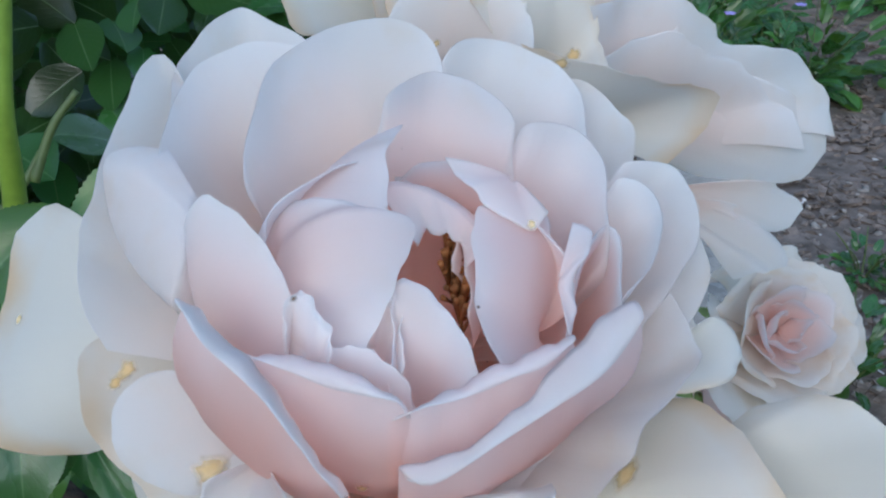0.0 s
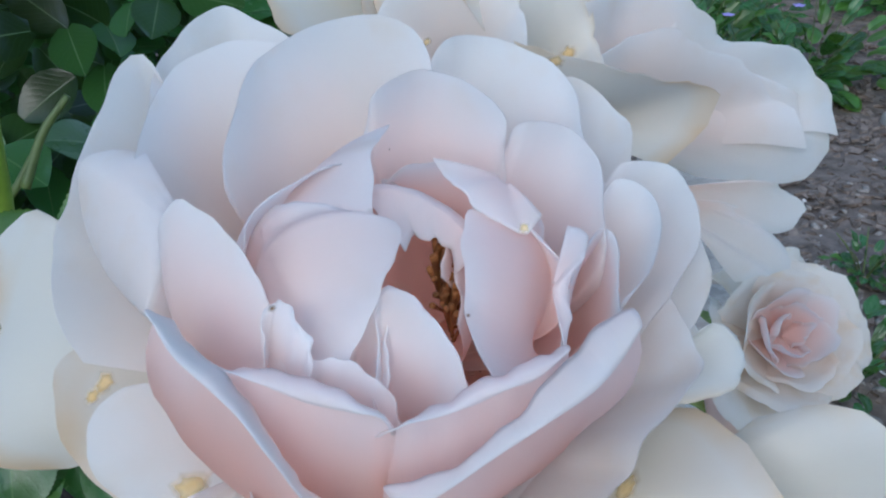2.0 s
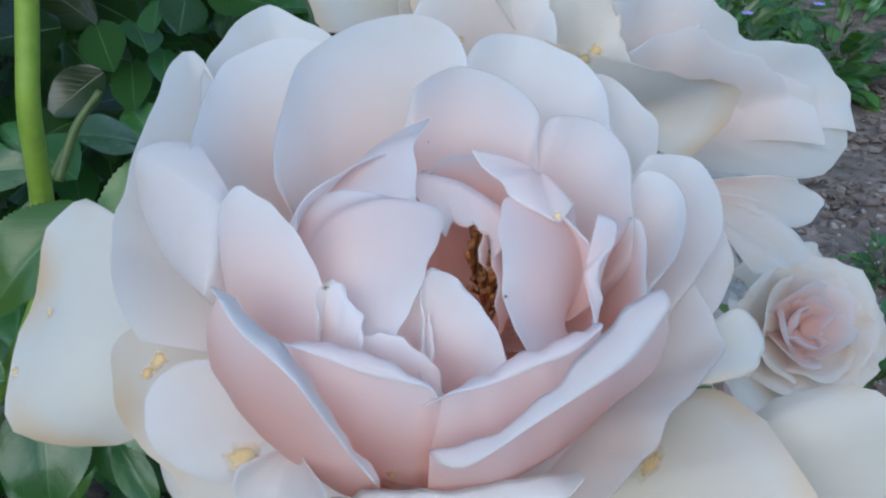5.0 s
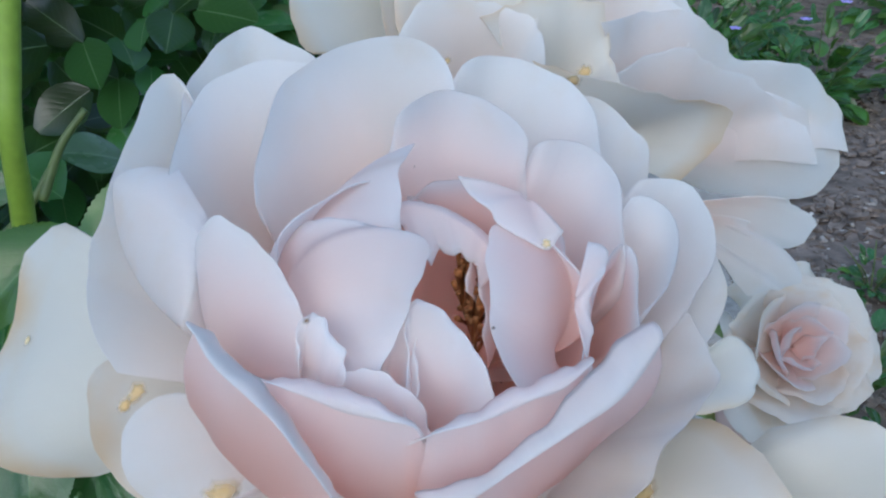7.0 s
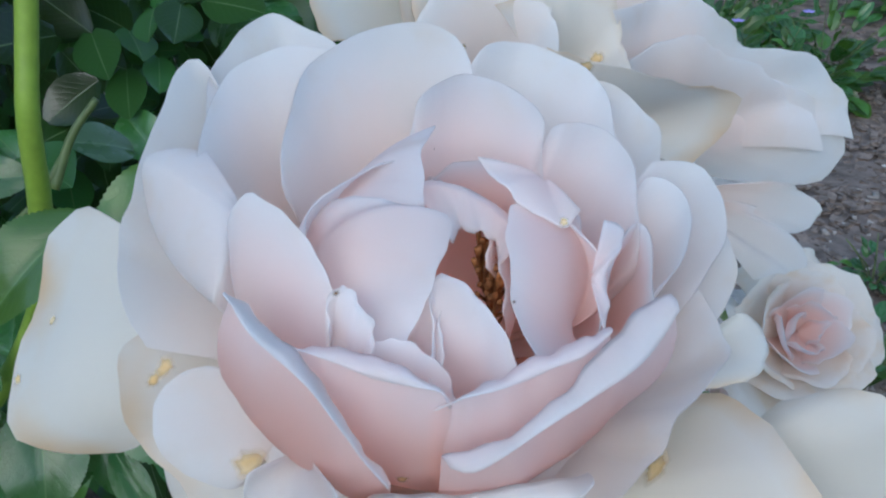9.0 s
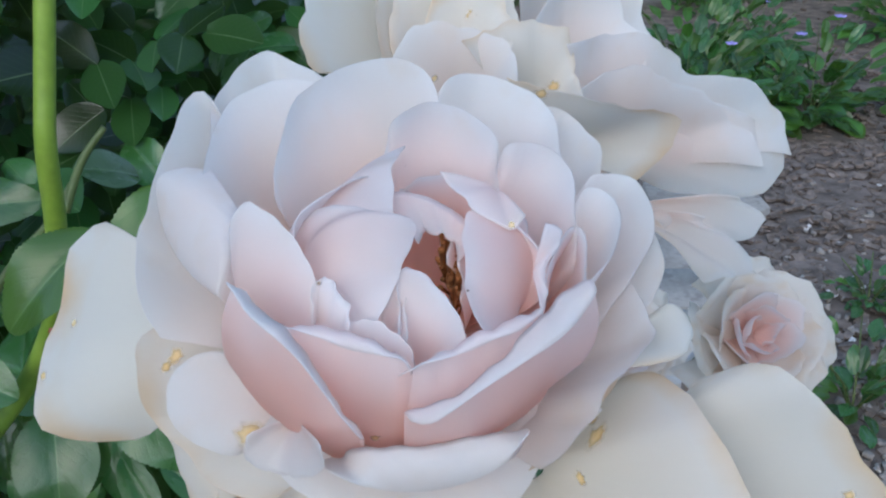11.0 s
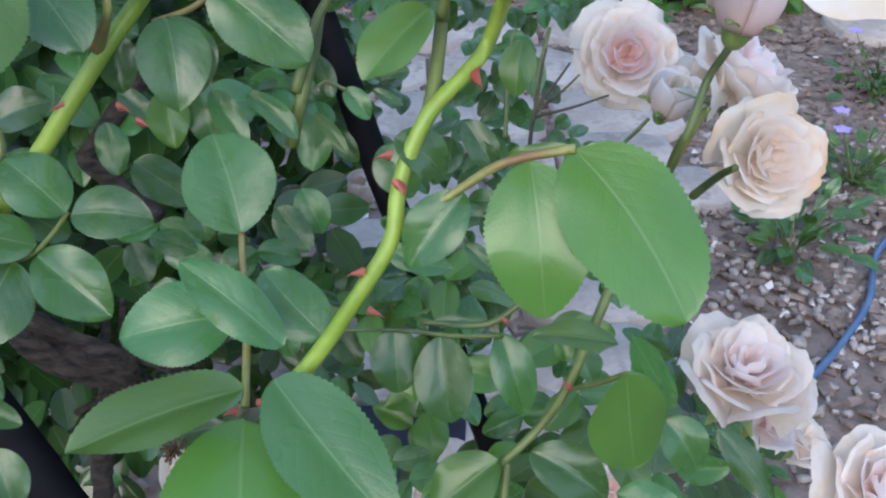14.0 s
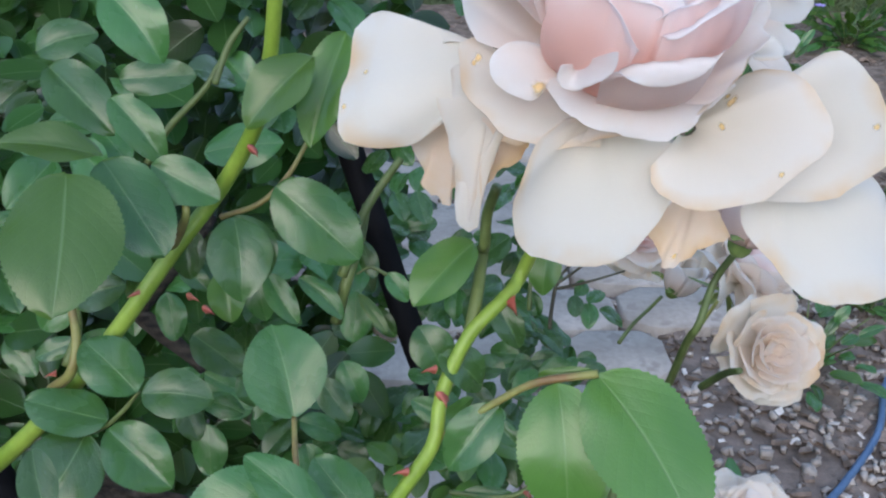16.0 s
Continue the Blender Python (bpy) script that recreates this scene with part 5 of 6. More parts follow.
leaflet((-0.1501, 0.2898, 0.9175), (-0.1451, 0.2761, 0.8955), 0.74, (0.04, -1.15, 1.36), 1)
leaflet((-0.1367, 0.3001, 0.9166), (-0.1302, 0.2846, 0.8918), 0.66, (-0.03, -1.10, 0.79))
leaflet((-0.1641, 0.2741, 0.8901), (-0.1381, 0.2634, 0.8754), 0.70, (0.21, -0.71, 1.01))
leaflet((-0.1849, 0.3123, 0.8927), (-0.1801, 0.2988, 0.8710), 0.64, (0.11, -1.12, 0.93))
leaflet((-0.1783, 0.3197, 0.9057), (-0.1624, 0.3118, 0.8944), 0.58, (0.11, -0.76, 0.78))
leaflet((-0.1110, 0.2773, 0.9206), (-0.0887, 0.2663, 0.9050), 0.42, (0.30, -0.74, 0.91))
leaflet((-0.1269, 0.2789, 0.9214), (-0.1113, 0.2656, 0.9012), 0.48, (-0.03, -0.98, 1.03))
leaflet((-0.0903, 0.2722, 0.8758), (-0.0809, 0.2608, 0.8582), 0.74, (-0.15, -0.80, 0.97))
leaflet((-0.1007, 0.2594, 0.8730), (-0.0860, 0.2484, 0.8565), 0.66, (0.14, -0.86, 0.97))
leaflet((-0.0852, 0.3080, 0.8969), (-0.0871, 0.2939, 0.8734), 0.70, (-0.10, -0.78, 1.07))
leaflet((-0.1389, 0.2721, 0.8702), (-0.1336, 0.2624, 0.8549), 0.85, (0.19, -1.10, 1.15))
leaflet((-0.0686, 0.2851, 0.9189), (-0.0580, 0.2774, 0.9075), 0.64, (-0.09, -0.77, 0.78))
leaflet((-0.0563, 0.2933, 0.9144), (-0.0426, 0.2889, 0.9087), 0.42, (0.19, -0.86, 0.98))
leaflet((-0.0527, 0.2708, 0.8971), (-0.0395, 0.2580, 0.8776), 0.85, (-0.26, -0.82, 1.07))
leaflet((-0.1742, 0.2817, 0.8434), (-0.1658, 0.2714, 0.8275), 0.74, (0.21, -0.87, 0.98))
leaflet((-0.1655, 0.2827, 0.8460), (-0.1425, 0.2776, 0.8403), 0.58, (0.19, -0.76, 0.85))
leaflet((-0.0167, 0.2454, 0.8594), (-0.0034, 0.2380, 0.8486), 0.53, (-0.18, -0.94, 1.21))
leaflet((-0.0130, 0.3016, 0.8945), (0.0010, 0.2881, 0.8737), 0.58, (-0.22, -0.84, 0.96))

withered = on_bush(new("withered_leaf", leaflet_mesh(77, DRY)))
withered.matrix_basis = leaf_pose((-0.2485, 0.1672, 0.7767), (-0.2349, 0.1558, 0.7783), 0.8, (0.2, -0.8, 0.6))
tagged(withered, "withered yellow-brown leaflet")

# ---- blooms further off ----
bloom(facing((0.1429, 0.7638, 1.0284), (0.11, -0.75, 0.65)), 0.036, 21, "pale pink rose far back in the bush", petals=22, tints=("blush", "blush", "pink"))
bloom(facing((0.0860, 0.2110, 1.0142), (0.20, -0.76, 0.61)), 0.026, 3, "blush rose behind the open bloom", petals=22, tints=("ivory", "ivory", "pink"), openness=0.7)
bloom(facing((0.0957, 0.4258, 0.8797), (-0.10, -0.86, 0.50)), 0.037, 4, "pale pink rose with a full pink heart", cupped=0.08, petals=28, tints=("ivory", "ivory", "pink"))
bloom(facing((0.1245, 0.3042, 0.9142), (0.56, -0.15, 0.81)), 0.036, 5, "cream rose with frilled petals seen from the side", petals=26, tints=("ivory", "ivory", "pink"))
bloom(facing((0.1139, 0.2438, 0.9004), (0.12, -0.90, 0.42)), 0.030, 6, "half open cream rose with a peach heart", cupped=0.15, petals=24, tints=("cream", "ivory", "ivory"))
bloom(facing((0.1699, 0.3390, 0.7064), (0.05, -0.25, 0.97)), 0.046, 7, "blown pale pink rose with ruffled petals", openness=0.7, petals=28, tints=("ivory", "ivory", "blush"))
bloom(facing((0.1957, 0.3437, 0.6590), (0.46, -0.46, 0.76)), 0.026, 14, "small pale rose under a larger one", petals=14)
bloom(facing((0.1949, 0.2108, 0.7296), (0.10, -0.50, 0.86)), 0.042, 8, "pale cream rose with a soft pink heart", cupped=0.1, petals=24, tints=("ivory", "ivory", "blush"))
bloom(facing((0.2509, 0.3927, 0.5946), (0.30, -0.30, 0.90)), 0.024, 9, "small white rose low in the bush", petals=16, tints=("ivory", "ivory", "ivory"))
bloom(facing((-0.0189, 0.4254, 0.5184), (0.20, -0.40, 0.90)), 0.030, 11, "white rose low behind the leaves", petals=14)
bloom(facing((0.1311, 0.4563, 0.4898), (0.10, -0.40, 0.91)), 0.030, 12, "white rose low behind the leaves", petals=14)
bloom(facing((-0.2301, 0.4683, 0.4688), (0.00, -0.60, 0.80)), 0.024, 13, "small pale pink rose low behind the leaves", petals=12)
rosebud(facing((-0.2106, 0.3931, 0.6312), (0.3, 0.55, 0.80)), 0.0135, 18, "round white rosebud behind old wood", tints=("white", "white", "white"), openness=0.05)


def spent_rose(m, radius, seed, label):
    """A rose past its bloom: a dark tuft of dried stamens on a hip, with the last petals hanging from it."""
    r = np.random.default_rng(seed)
    top = holder("spent_rose", m, label, "flower")
    R = radius
    part_sepals(top, R * 1000)
    for k in range(44):
        a, q = r.uniform(0, 6.3), r.uniform(0.1, 1.0)
        tip = np.array([1.0 * q * math.cos(a), 1.0 * q * math.sin(a), r.uniform(0.3, 0.8)]) * R
        tube("stamen", [np.array([0.25 * q * math.cos(a), 0.25 * q * math.sin(a), -0.5]) * R, 0.55 * tip, tip], (0.0003, 0.00025, 0.0007), SPENT, top, 6, 6)
    mm = R * 1000
    for side, far in ((-0.3, 4.4), (0.4, 3.4)):
        petal(top, "cream", [((side - 0.7) * mm, -0.6 * mm, -0.4 * mm), ((side - 0.9) * mm, -2.2 * mm, -1.6 * mm), ((side - 0.5) * mm, -far * 0.8 * mm, -3.4 * mm), (side * mm, -far * mm, -4.0 * mm), ((side + 0.5) * mm, -far * 0.75 * mm, -3.2 * mm), ((side + 0.8) * mm, -1.8 * mm, -1.4 * mm)], (side * mm, 0, -0.5 * mm), (0.3, 0.3), (0, 0), ruffle=0.4, claw=0.6, nu=22, nv=12)
    return top


spent_rose(facing((-0.1704, 0.2772, 0.7142), (0.05, -0.75, 0.66)), 0.0085, 17, "spent rose with dark dried stamens and hanging cream petals")
rosebud(facing((0.0924, 0.2453, 0.9639), (0.12, -0.10, 0.99)), 0.0140, 15, "plump blush rosebud with green sepals", tints=("blush", "blush", "pink"), openness=0.25)
rosebud(facing((0.1055, 0.3681, 0.8716), (0.26, -0.26, 0.93)), 0.0115, 10, "cream rosebud beginning to open", tints=("white", "cream", "cream"), openness=0.3)
rosebud(facing((-0.0743, 0.6245, 0.6838), (0.10, -0.40, 0.91)), 0.0130, 16, "small white rosebud deep in the bush", tints=("white", "white", "white"))

# ---- the rest of the bush's foliage: sprays of five leaflets through its depth ----
rng = np.random.default_rng(5)


def spray(at, way, size, young=0, parts=True, store=None):
    """A compound leaf: a thin stalk with two pairs of leaflets and one at its end."""
    w = Vector(way).normalized()
    s = w.cross(Vector((0, -0.5, 0.86))).normalized()
    for along, out, k in ((0.35, 1, 0.8), (0.35, -1, 0.8), (0.7, 1, 0.9), (0.7, -1, 0.9), (1.0, 0, 1.0)):
        base = Vector(at) + w * along * size * 1.5
        d = (w * (0.35 if out else 1.0) + s * out + Vector((0, 0, float(rng.uniform(-0.45, 0.15))))).normalized()
        tip = base + d * size * k
        face = Vector((float(rng.uniform(-0.5, 0.5)), -0.55 + float(rng.uniform(-0.4, 0.4)), 0.75))
        wide = float(rng.uniform(0.58, 0.8))
        if parts:
            leaflet(base, tip, wide, face, young)
        else:
            store.append((leaf_pose(base, tip, wide, face), young))


def joined(name, poses):
    """Many small leaflets as one mesh."""
    y, x = np.mgrid[0:7, -1:2]
    v0 = np.stack([x * 0.5 * np.sin(np.pi * np.clip(y / 6, 0.03, 0.97) ** 0.93) ** 0.60, y / 6, 0.2 * abs(x) * 0.4 - 0.15 * (y / 6 - 0.35) ** 2], -1).reshape(-1, 3)
    uv0 = np.stack([0.5 + 0.5 * x, y / 6], -1).reshape(-1, 2)
    f0 = [(j * 3 + i, j * 3 + i + 1, j * 3 + i + 4, j * 3 + i + 3) for j in range(6) for i in range(2)]
    verts, faces, uvs = [], [], []
    for k, m in enumerate(poses):
        a = np.array(m)
        verts.append(v0 @ a[:3, :3].T + a[:3, 3])
        faces += [tuple(i + 21 * k for i in f) for f in f0]
        uvs.append(uv0)
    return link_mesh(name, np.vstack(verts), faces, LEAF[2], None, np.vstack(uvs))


for k in range(38):
    y = rng.uniform(0.36, 0.62)
    x = rng.uniform(-0.5, -0.04 - 0.06 * (y - 0.3))
    z = rng.uniform(0.62, 1.0) + 0.1 * (y - 0.4)
    spray((x, y, z), (rng.uniform(-1, 1), rng.uniform(-0.9, -0.1), rng.uniform(-0.6, 0.5)), rng.uniform(0.030, 0.042))
for k in range(24):
    spray((rng.uniform(-0.08, 0.11), rng.uniform(0.27, 0.46), rng.uniform(0.56, 0.78)), (rng.uniform(-1, 1), rng.uniform(-0.9, -0.1), rng.uniform(-0.4, 0.6)), rng.uniform(0.028, 0.038), int(rng.uniform() < 0.25))
for k in range(26):
    spray((rng.uniform(-0.10, 0.07), rng.uniform(0.40, 0.64), rng.uniform(0.66, 0.98)), (rng.uniform(-1, 1), rng.uniform(-0.9, -0.1), rng.uniform(-0.6, 0.5)), rng.uniform(0.020, 0.030))
for k in range(30):
    spray((rng.uniform(-0.07, 0.10), rng.uniform(0.46, 0.80), rng.uniform(0.55, 0.98)), (rng.uniform(-1, 1), rng.uniform(-0.9, 0.2), rng.uniform(-0.6, 0.5)), rng.uniform(0.022, 0.034))
# leaves above eye height are unseen, added to shade those below
deep = []
while len(deep) < 13500:
    x, y, z = rng.uniform(-0.98, 0.02), rng.uniform(0.40, 1.2), rng.uniform(0.2, 1.98)
    if ((x + 0.47) / 0.46) ** 2 + ((y - 0.80) / 0.42) ** 2 + ((z - 1.08) / 0.92) ** 2 > 1 + 0.35 * noise.noise(Vector((x, y, z)) * 5):
        continue
    if x > -0.06 - 0.08 * (y - 0.5) or (1.12 < z < 1.3 and y < 0.75):
        continue
    spray((x, y, z), (rng.uniform(-1, 1), rng.uniform(-0.9, 0.4), rng.uniform(-0.6, 0.5)), rng.uniform(0.03, 0.045), 0, False, deep)
for k in range(40):
    spray((rng.uniform(-0.05, 0.35), rng.uniform(0.4, 0.7), rng.uniform(0.15, 0.5)), (rng.uniform(-1, 1), rng.uniform(-0.9, 0.4), rng.uniform(-0.4, 0.6)), rng.uniform(0.03, 0.04), 0, False, deep)
# its darker leaf colour carries the shade between the front leaves
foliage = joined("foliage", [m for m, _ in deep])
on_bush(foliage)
tagged(foliage, "green leaves deep in the bush, colour darkened for shade", kind="stuff")

# ---- support, ground, garden ----
on_bush(tube("trunk", [(-0.2605, 0.2989, 0.4373), (-0.21, 0.42, 0.25), (-0.22, 0.45, -0.03)], (0.009, 0.012, 0.016), BARK, None, 12, 20, 0.4))
post = tube("arch_post", [(-0.1028, 0.5622, 0.8890), (-0.0769, 0.5218, 0.8253), (-0.0529, 0.4927, 0.7607), (-0.0260, 0.4646, 0.6981), (0.0333, 0.4760, 0.5112)], (0.0105, 0.0105), BLACK, None, 14, 30)
tagged(post, "black painted metal post of a garden arch", "post")
post2 = tube("arch_post", [(-0.3276, 0.3665, 0.7342), (-0.2855, 0.3343, 0.6858), (-0.2399, 0.2981, 0.6314), (-0.1992, 0.2854, 0.5377)], (0.0145, 0.0145), BLACK, None, 14, 24)
tagged(post2, "black painted metal post of a garden arch", "post")

n = 90
gx, gy = np.meshgrid(np.linspace(-1, 1, n) ** 3 * 60, np.linspace(-1, 1, n) ** 3 * 60 + 1)
gz = np.array([[0.02 * noise.noise(Vector((a * 3, b * 3, 0))) for a, b in zip(ra, rb)] for ra, rb in zip(gx, gy)])
ground = link_mesh("ground", np.stack([gx, gy, gz], -1).reshape(-1, 3), [(j * n + i, j * n + i + 1, (j + 1) * n + i + 1, (j + 1) * n + i) for j in range(n - 1) for i in range(n - 1)], SOIL)
tagged(ground, "dark brown soil with bark mulch", "ground", kind="structure")


def scatter(name, count, box, size, flat, mat, seed, label, smooth=False):
    """Loose angular bits lying on the ground, as one mesh."""
    r = np.random.default_rng(seed)
    cube = np.array([(x, y, z) for z in (-1, 1) for y in (-1, 1) for x in (-1, 1)], dtype=float)
    quads = [(0, 2, 3, 1), (4, 5, 7, 6), (0, 1, 5, 4), (2, 6, 7, 3), (0, 4, 6, 2), (1, 3, 7, 5)]
    verts, faces = [], []
    for k in range(count):
        s = r.uniform(*size)
        c = cube * np.array([s, s * r.uniform(0.4, 0.8), s * flat]) * r.uniform(0.6, 1.15, (8, 3))
        turn = np.array(Euler((r.uniform(-0.4, 0.4), r.uniform(-0.4, 0.4), r.uniform(0, 6.3))).to_matrix())
        cx, cy = 0.5 * (box[0] + box[1]), 0.5 * (box[2] + box[3])
        at = np.array([cx + r.normal() * 0.36 * (box[1] - box[0]), cy + r.normal() * 0.36 * (box[3] - box[2]), 0.006])
        at[2] += 0.02 * noise.noise(Vector((at[0] * 3, at[1] * 3, 0)))
        verts.append(c @ turn.T + at)
        faces += [tuple(i + 8 * k for i in q) for q in quads]
    return tagged(link_mesh(name, np.vstack(verts), faces, mat, None, None, smooth), label, kind="stuff")


scatter("mulch", 11000, (-0.6, 2.6, 0.6, 4.2), (0.006, 0.02), 0.3, CHIP, 21, "brown bark chips lying on the soil")
scatter("fallen_petals", 330, (-0.1, 1.2, 0.85, 2.2), (0.006, 0.014), 0.14, FALLEN, 23, "white petals fallen on the mulch")
scatter("pebbles", 1500, (0.2, 1.5, 0.7, 2.1), (0.005, 0.012), 0.7, STONE, 22, "pale pebbles scattered over the mulch", True)

hose = tube("garden_hose", [(1.1257, 1.7245, 0.0120), (0.9709, 1.5554, 0.0120), (0.8788, 1.3866, 0.0120), (0.7567, 1.2418, 0.0120), (0.6566, 1.1461, 0.0120), (0.5515, 1.0743, 0.0120), (0.4117, 1.0231, 0.0120), (0.1278, 0.9810, 0.0120)], (0.0072, 0.0072), HOSE, None, 10, 60)
tagged(hose, "blue rubber garden hose lying on the mulch", "hose")

# crumpled dark sheet lying under the bush
cloth = []
for j in range(26):
    for i in range(26):
        a, b = -0.30 + 0.36 * i / 25, 0.80 + 0.30 * j / 25
        fold = noise.noise(Vector((a * 9, b * 9, 2))) + 0.5 * abs(noise.noise(Vector((a * 22, b * 22, 5))))
        cloth.append((a + 0.02 * noise.noise(Vector((b * 8, 0, 1))), b, 0.035 + 0.030 * fold))
cloth_faces = [(j * 26 + i, j * 26 + i + 1, (j + 1) * 26 + i + 1, (j + 1) * 26 + i) for j in range(25) for i in range(25)]
sheet = link_mesh("ground_sheet", cloth, cloth_faces, FABRIC)
sheet.modifiers.new("thickness", "SOLIDIFY").thickness = 0.001
tagged(sheet, "crumpled dark navy fabric lying on the soil", "fabric")

# flagstones of a path beyond the bed
path = tagged(new("pavement"), "pale grey flagstone path", "path", kind="structure")


def flagstone(x, y, w, d, turn):
    """An uneven slab with a worn edge."""
    ring = []
    for k in range(12):
        a = 2 * math.pi * k / 12
        c, s = math.cos(a), math.sin(a)
        f = 1 / max(abs(c), abs(s)) ** 0.9 * rng.uniform(0.95, 1.02)
        ring.append((0.5 * w * c * f, 0.5 * d * s * f))
    top = [(a, b, 0.028) for a, b in ring]
    inner = [(a * 0.975, b * 0.975, 0.031) for a, b in ring]
    low = [(a * 1.02, b * 1.02, -0.01) for a, b in ring]
    n = 12
    faces = [(k, (k + 1) % n, n + (k + 1) % n, n + k) for k in range(n)] + [(n + k, n + (k + 1) % n, 2 * n + (k + 1) % n, 2 * n + k) for k in range(n)] + [tuple(range(2 * n, 3 * n))]
    ob = link_mesh("flagstone", low + top + inner, faces, SLAB, path)
    ob.matrix_basis = pose(x, y, rng.uniform(-0.004, 0.004), 0, 0, turn)


for row, y in enumerate((2.28, 2.63, 2.98)):
    x = -0.1 - 0.2 * (row % 2)
    while x < (0.75, 2.3, 2.3)[row]:
        w = rng.uniform(0.34, 0.62)
        if not 0.85 < x + w / 2 < 1.30:
            flagstone(x + w / 2, y + rng.uniform(-0.02, 0.02), w - 0.03, 0.34, rng.uniform(-3, 3))
        x += w
for row in range(6):
    y, x = 1.02 + 0.205 * row, -0.06 - 0.1 * (row % 2)
    while x < 0.16 + 0.10 * row:
        w = rng.uniform(0.19, 0.33)
        flagstone(x + w / 2, y + rng.uniform(-0.015, 0.015), w - 0.012, 0.198, rng.uniform(-2, 2))
        x += w


# small leafy plants in the bed, some with lilac flowers
def plant(at, reach, leaves, seed, label, flowers=0, tint=None, size=0.011):
    r = np.random.default_rng(seed)
    top = holder("garden_plant", pose(*at), label, "plant", "plants in the bed")
    for k in range(leaves):
        a, tilt = r.uniform(0, 6.3), r.uniform(0.1, 1.2)
        d = Vector((math.cos(a) * math.cos(tilt), math.sin(a) * math.cos(tilt), math.sin(tilt)))
        base = d * reach * float(r.uniform(0.1, 0.75))
        base.z = abs(base.z)
        ob = new("leaf", LEAFLETS[int(r.uniform() < 0.45)][int(r.integers(6))])
        ob.parent = top
        ob.matrix_basis = leaf_pose(base, base + (d + Vector((0, 0, -0.3))) * min(0.11, reach * float(r.uniform(0.25, 0.4))), float(r.uniform(0.4, 0.65)), (float(r.uniform(-0.4, 0.4)), -0.4, 0.9))
    for k in range(5):
        a = 1.257 * k
        ob = tube("stem", [(0, 0, -0.02), (0.3 * reach * math.cos(a), 0.3 * reach * math.sin(a), 0.4 * reach), (0.6 * reach * math.cos(a), 0.6 * reach * math.sin(a), 0.7 * reach)], (0.003, 0.0015), CANE_DARK, top, 6, 8)
    for k in range(flowers):
        a = 6.3 * k / flowers + 0.4
        c = np.array([0.5 * reach * math.cos(a), 0.5 * reach * math.sin(a), reach * 1.0])
        stalk = tube("flower_stalk", [(0, 0, 0), c * 0.6, c], (0.002, 0.0012), CANE_DARK, top, 6, 8)
        head = bmesh.new()
        for q in range(5):
            t = 1.257 * q
            bmesh.ops.create_uvsphere(head, u_segments=8, v_segments=5, radius=size, matrix=Matrix.Translation(Vector(c) + Vector((size * math.cos(t), size * math.sin(t), 0))) @ Matrix.Rotation(t, 4, "Z") @ Matrix.Diagonal((1, 0.75, 0.3, 1)))
        me = bpy.data.meshes.new("flower")
        head.to_mesh(me)
        head.free()
        me.materials.append(tint or LILAC)
        new("flower", me).parent = stalk


plant((0.7961, 1.5838, 0.0120), 0.20, 46, 41, "low leafy green plant growing in the mulch")
plant((1.0526, 1.8662, 0.0120), 0.16, 30, 42, "leafy plant with small lilac flowers", 4)
plant((1.3396, 2.3872, 0.0120), 0.18, 30, 43, "leafy plant with small lilac flowers", 3)
plant((0.4790, 0.9672, 0.0120), 0.13, 36, 44, "low leafy green plant growing in the mulch")
plant((1.3910, 4.2975, 0.0120), 0.24, 60, 45, "leafy green plant beside the path", 3)
plant((1.10, 3.32, 0.0120), 0.30, 80, 47, "leafy green plant beside the path", 2)
plant((1.1591, 3.6916, 0.0120), 0.28, 70, 48, "leafy green plant beside the path")
plant((0.9912, 2.0088, 0.0120), 0.13, 40, 49, "leafy green plant in the mulch")
plant((1.2468, 5.1383, 0.0120), 0.26, 60, 50, "leafy green plant beside the path")
plant((1.6464, 5.5868, 0.0120), 0.42, 160, 51, "bushy green plant with lilac flowers", 3)
plant((1.3171, 3.4001, 0.0120), 0.40, 150, 52, "bushy green plant with lilac flowers", 3)
plant((2.6721, 6.1205, 0.0120), 0.44, 160, 53, "bushy green plant beside the path", 2)
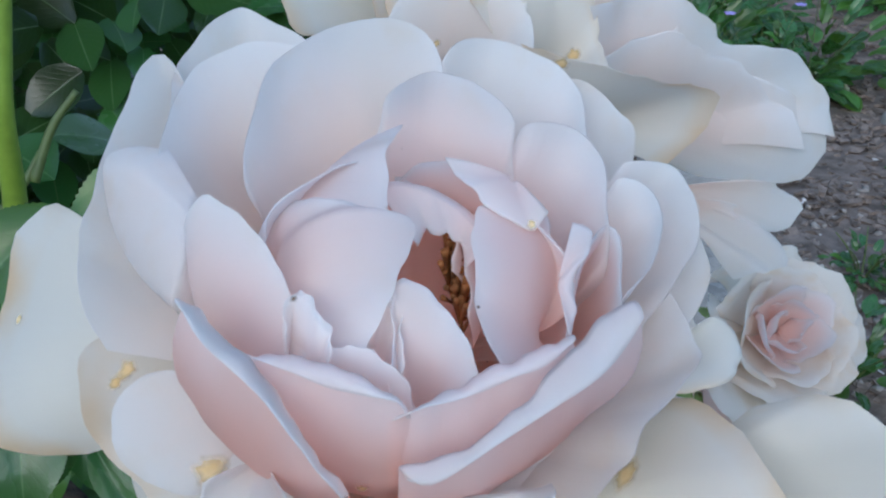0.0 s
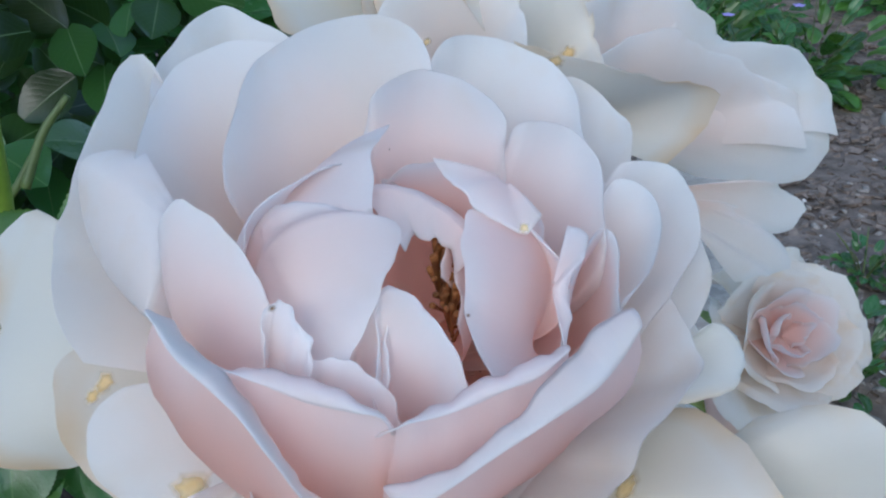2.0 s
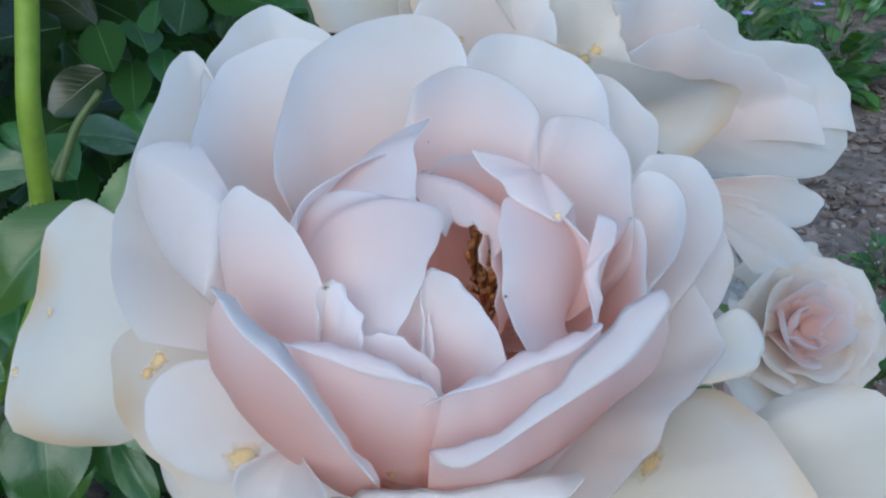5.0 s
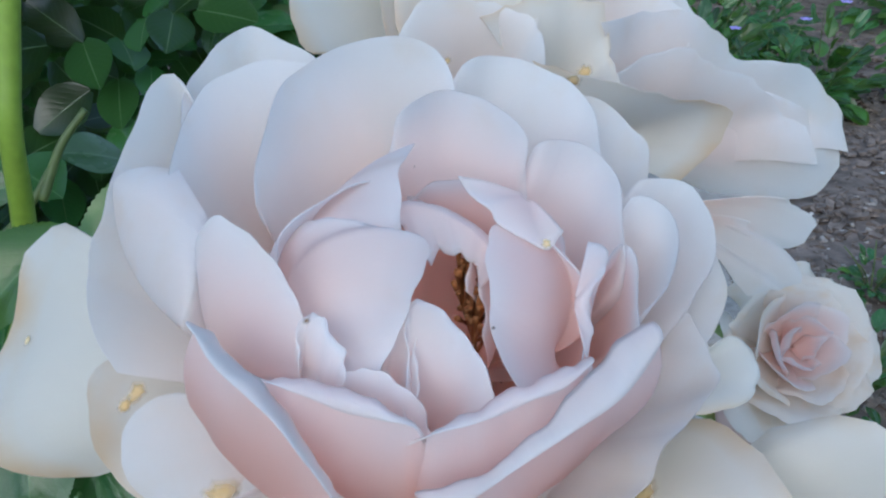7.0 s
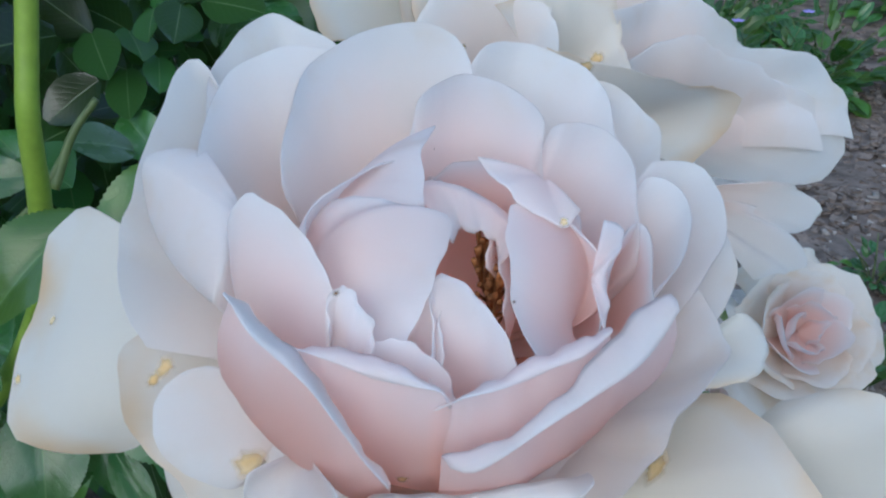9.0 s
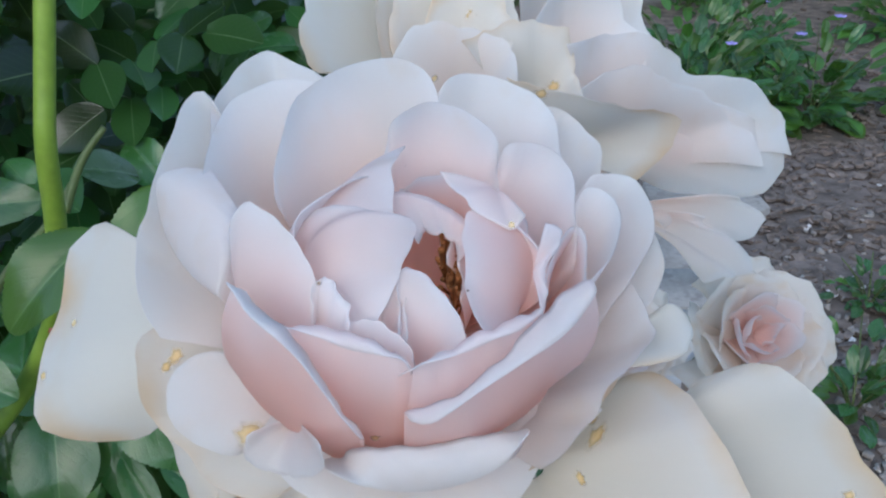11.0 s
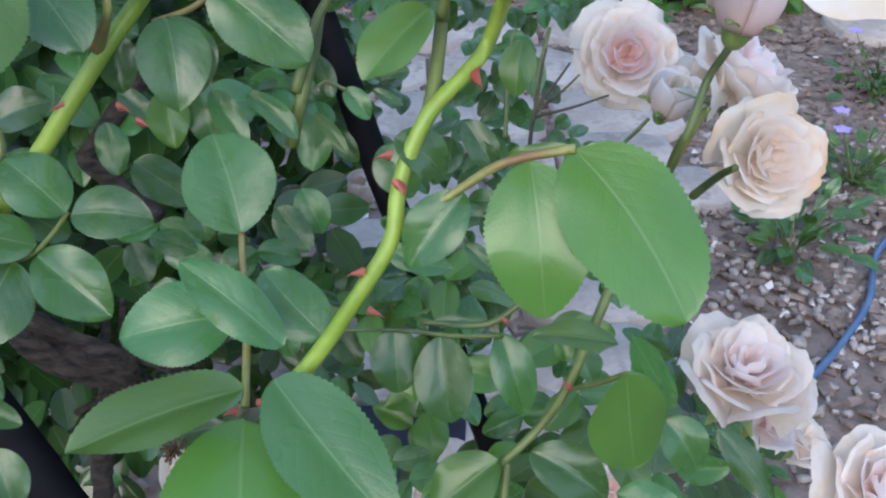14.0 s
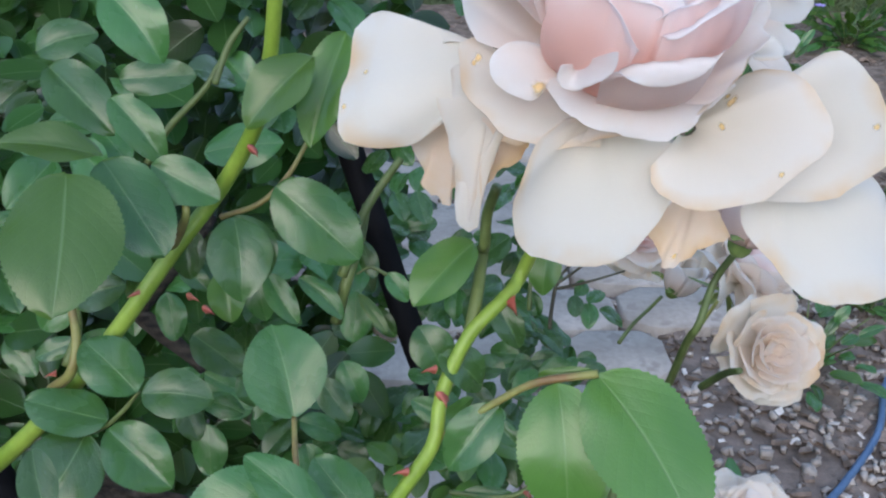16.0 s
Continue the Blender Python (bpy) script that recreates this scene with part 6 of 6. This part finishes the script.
plant((0.82, 3.30, 0.0), 0.45, 150, 56, "tall leafy plant with a large lilac flower", 1, None, 0.017)
plant((0.95, 3.75, 0.0), 0.60, 190, 57, "tall leafy plant with a large lilac flower", 1, None, 0.019)
plant((2.1237, 4.5159, 0.0120), 0.40, 120, 55, "dark green shrub with red flowers", 5, RED, 0.02)
plant((3.0774, 8.8024, 0.0120), 0.26, 60, 46, "leafy green plant beside the path")

# stamens deep in the open bloom
for k in range(46):
    a, q = rng.uniform(0, 6.3), rng.uniform(0.2, 1.0)
    foot = np.array((7.5, -1.0, -6.0)) + np.array([1.2, -5.0, 0]) * rng.uniform(-0.8, 0.8)
    tip = foot + np.array([3.0 * q * math.cos(a), 3.6 * q * math.sin(a), rng.uniform(5.0, 8.5)])
    ob = tube("stamen", [foot * 0.001, (0.6 * foot + 0.4 * tip) * 0.001, tip * 0.001], (0.00025, 0.0002, 0.0004), STAMEN, rose, 6, 8)


# clipped hedges that close the garden round about and block low sky light
def hedge(name, x0, y0, x1, y1, high):
    n, m = 60, 14
    along, side = Vector((x1 - x0, y1 - y0, 0)), Vector((y1 - y0, x0 - x1, 0)).normalized()
    verts = []
    for j in range(m):
        f = j / (m - 1)
        z, off = (high * min(1.0, f / 0.7), 0.25 if f < 0.7 else 0.25 - 0.5 * (f - 0.7) / 0.3)
        for i in range(n):
            q = Vector((x0, y0, 0)) + along * (i / (n - 1)) + side * off + Vector((0, 0, z))
            q += side * 0.16 * noise.noise(q * 2.3) + Vector((0, 0, 0.12)) * noise.noise(q * 1.7 + Vector((9, 0, 0)))
            verts.append(q)
    faces = [(j * n + i, j * n + i + 1, (j + 1) * n + i + 1, (j + 1) * n + i) for j in range(m - 1) for i in range(n - 1)]
    return tagged(link_mesh(name, verts, faces, HEDGE), "dark green hedge closing the garden and blocking low sky light", "hedge", kind="structure")


hedge("hedge_north", -6, 5.6, 6, 5.6, 2.4)
# these three stay out of view, added to cut low light for contrast
hedge("unseen_hedge_south", 6, -5, -6, -5, 2.2)
hedge("unseen_hedge_west", -4.5, -6, -4.5, 6, 2.4)
hedge("unseen_hedge_east", 4.5, 6, 4.5, -6, 2.0)
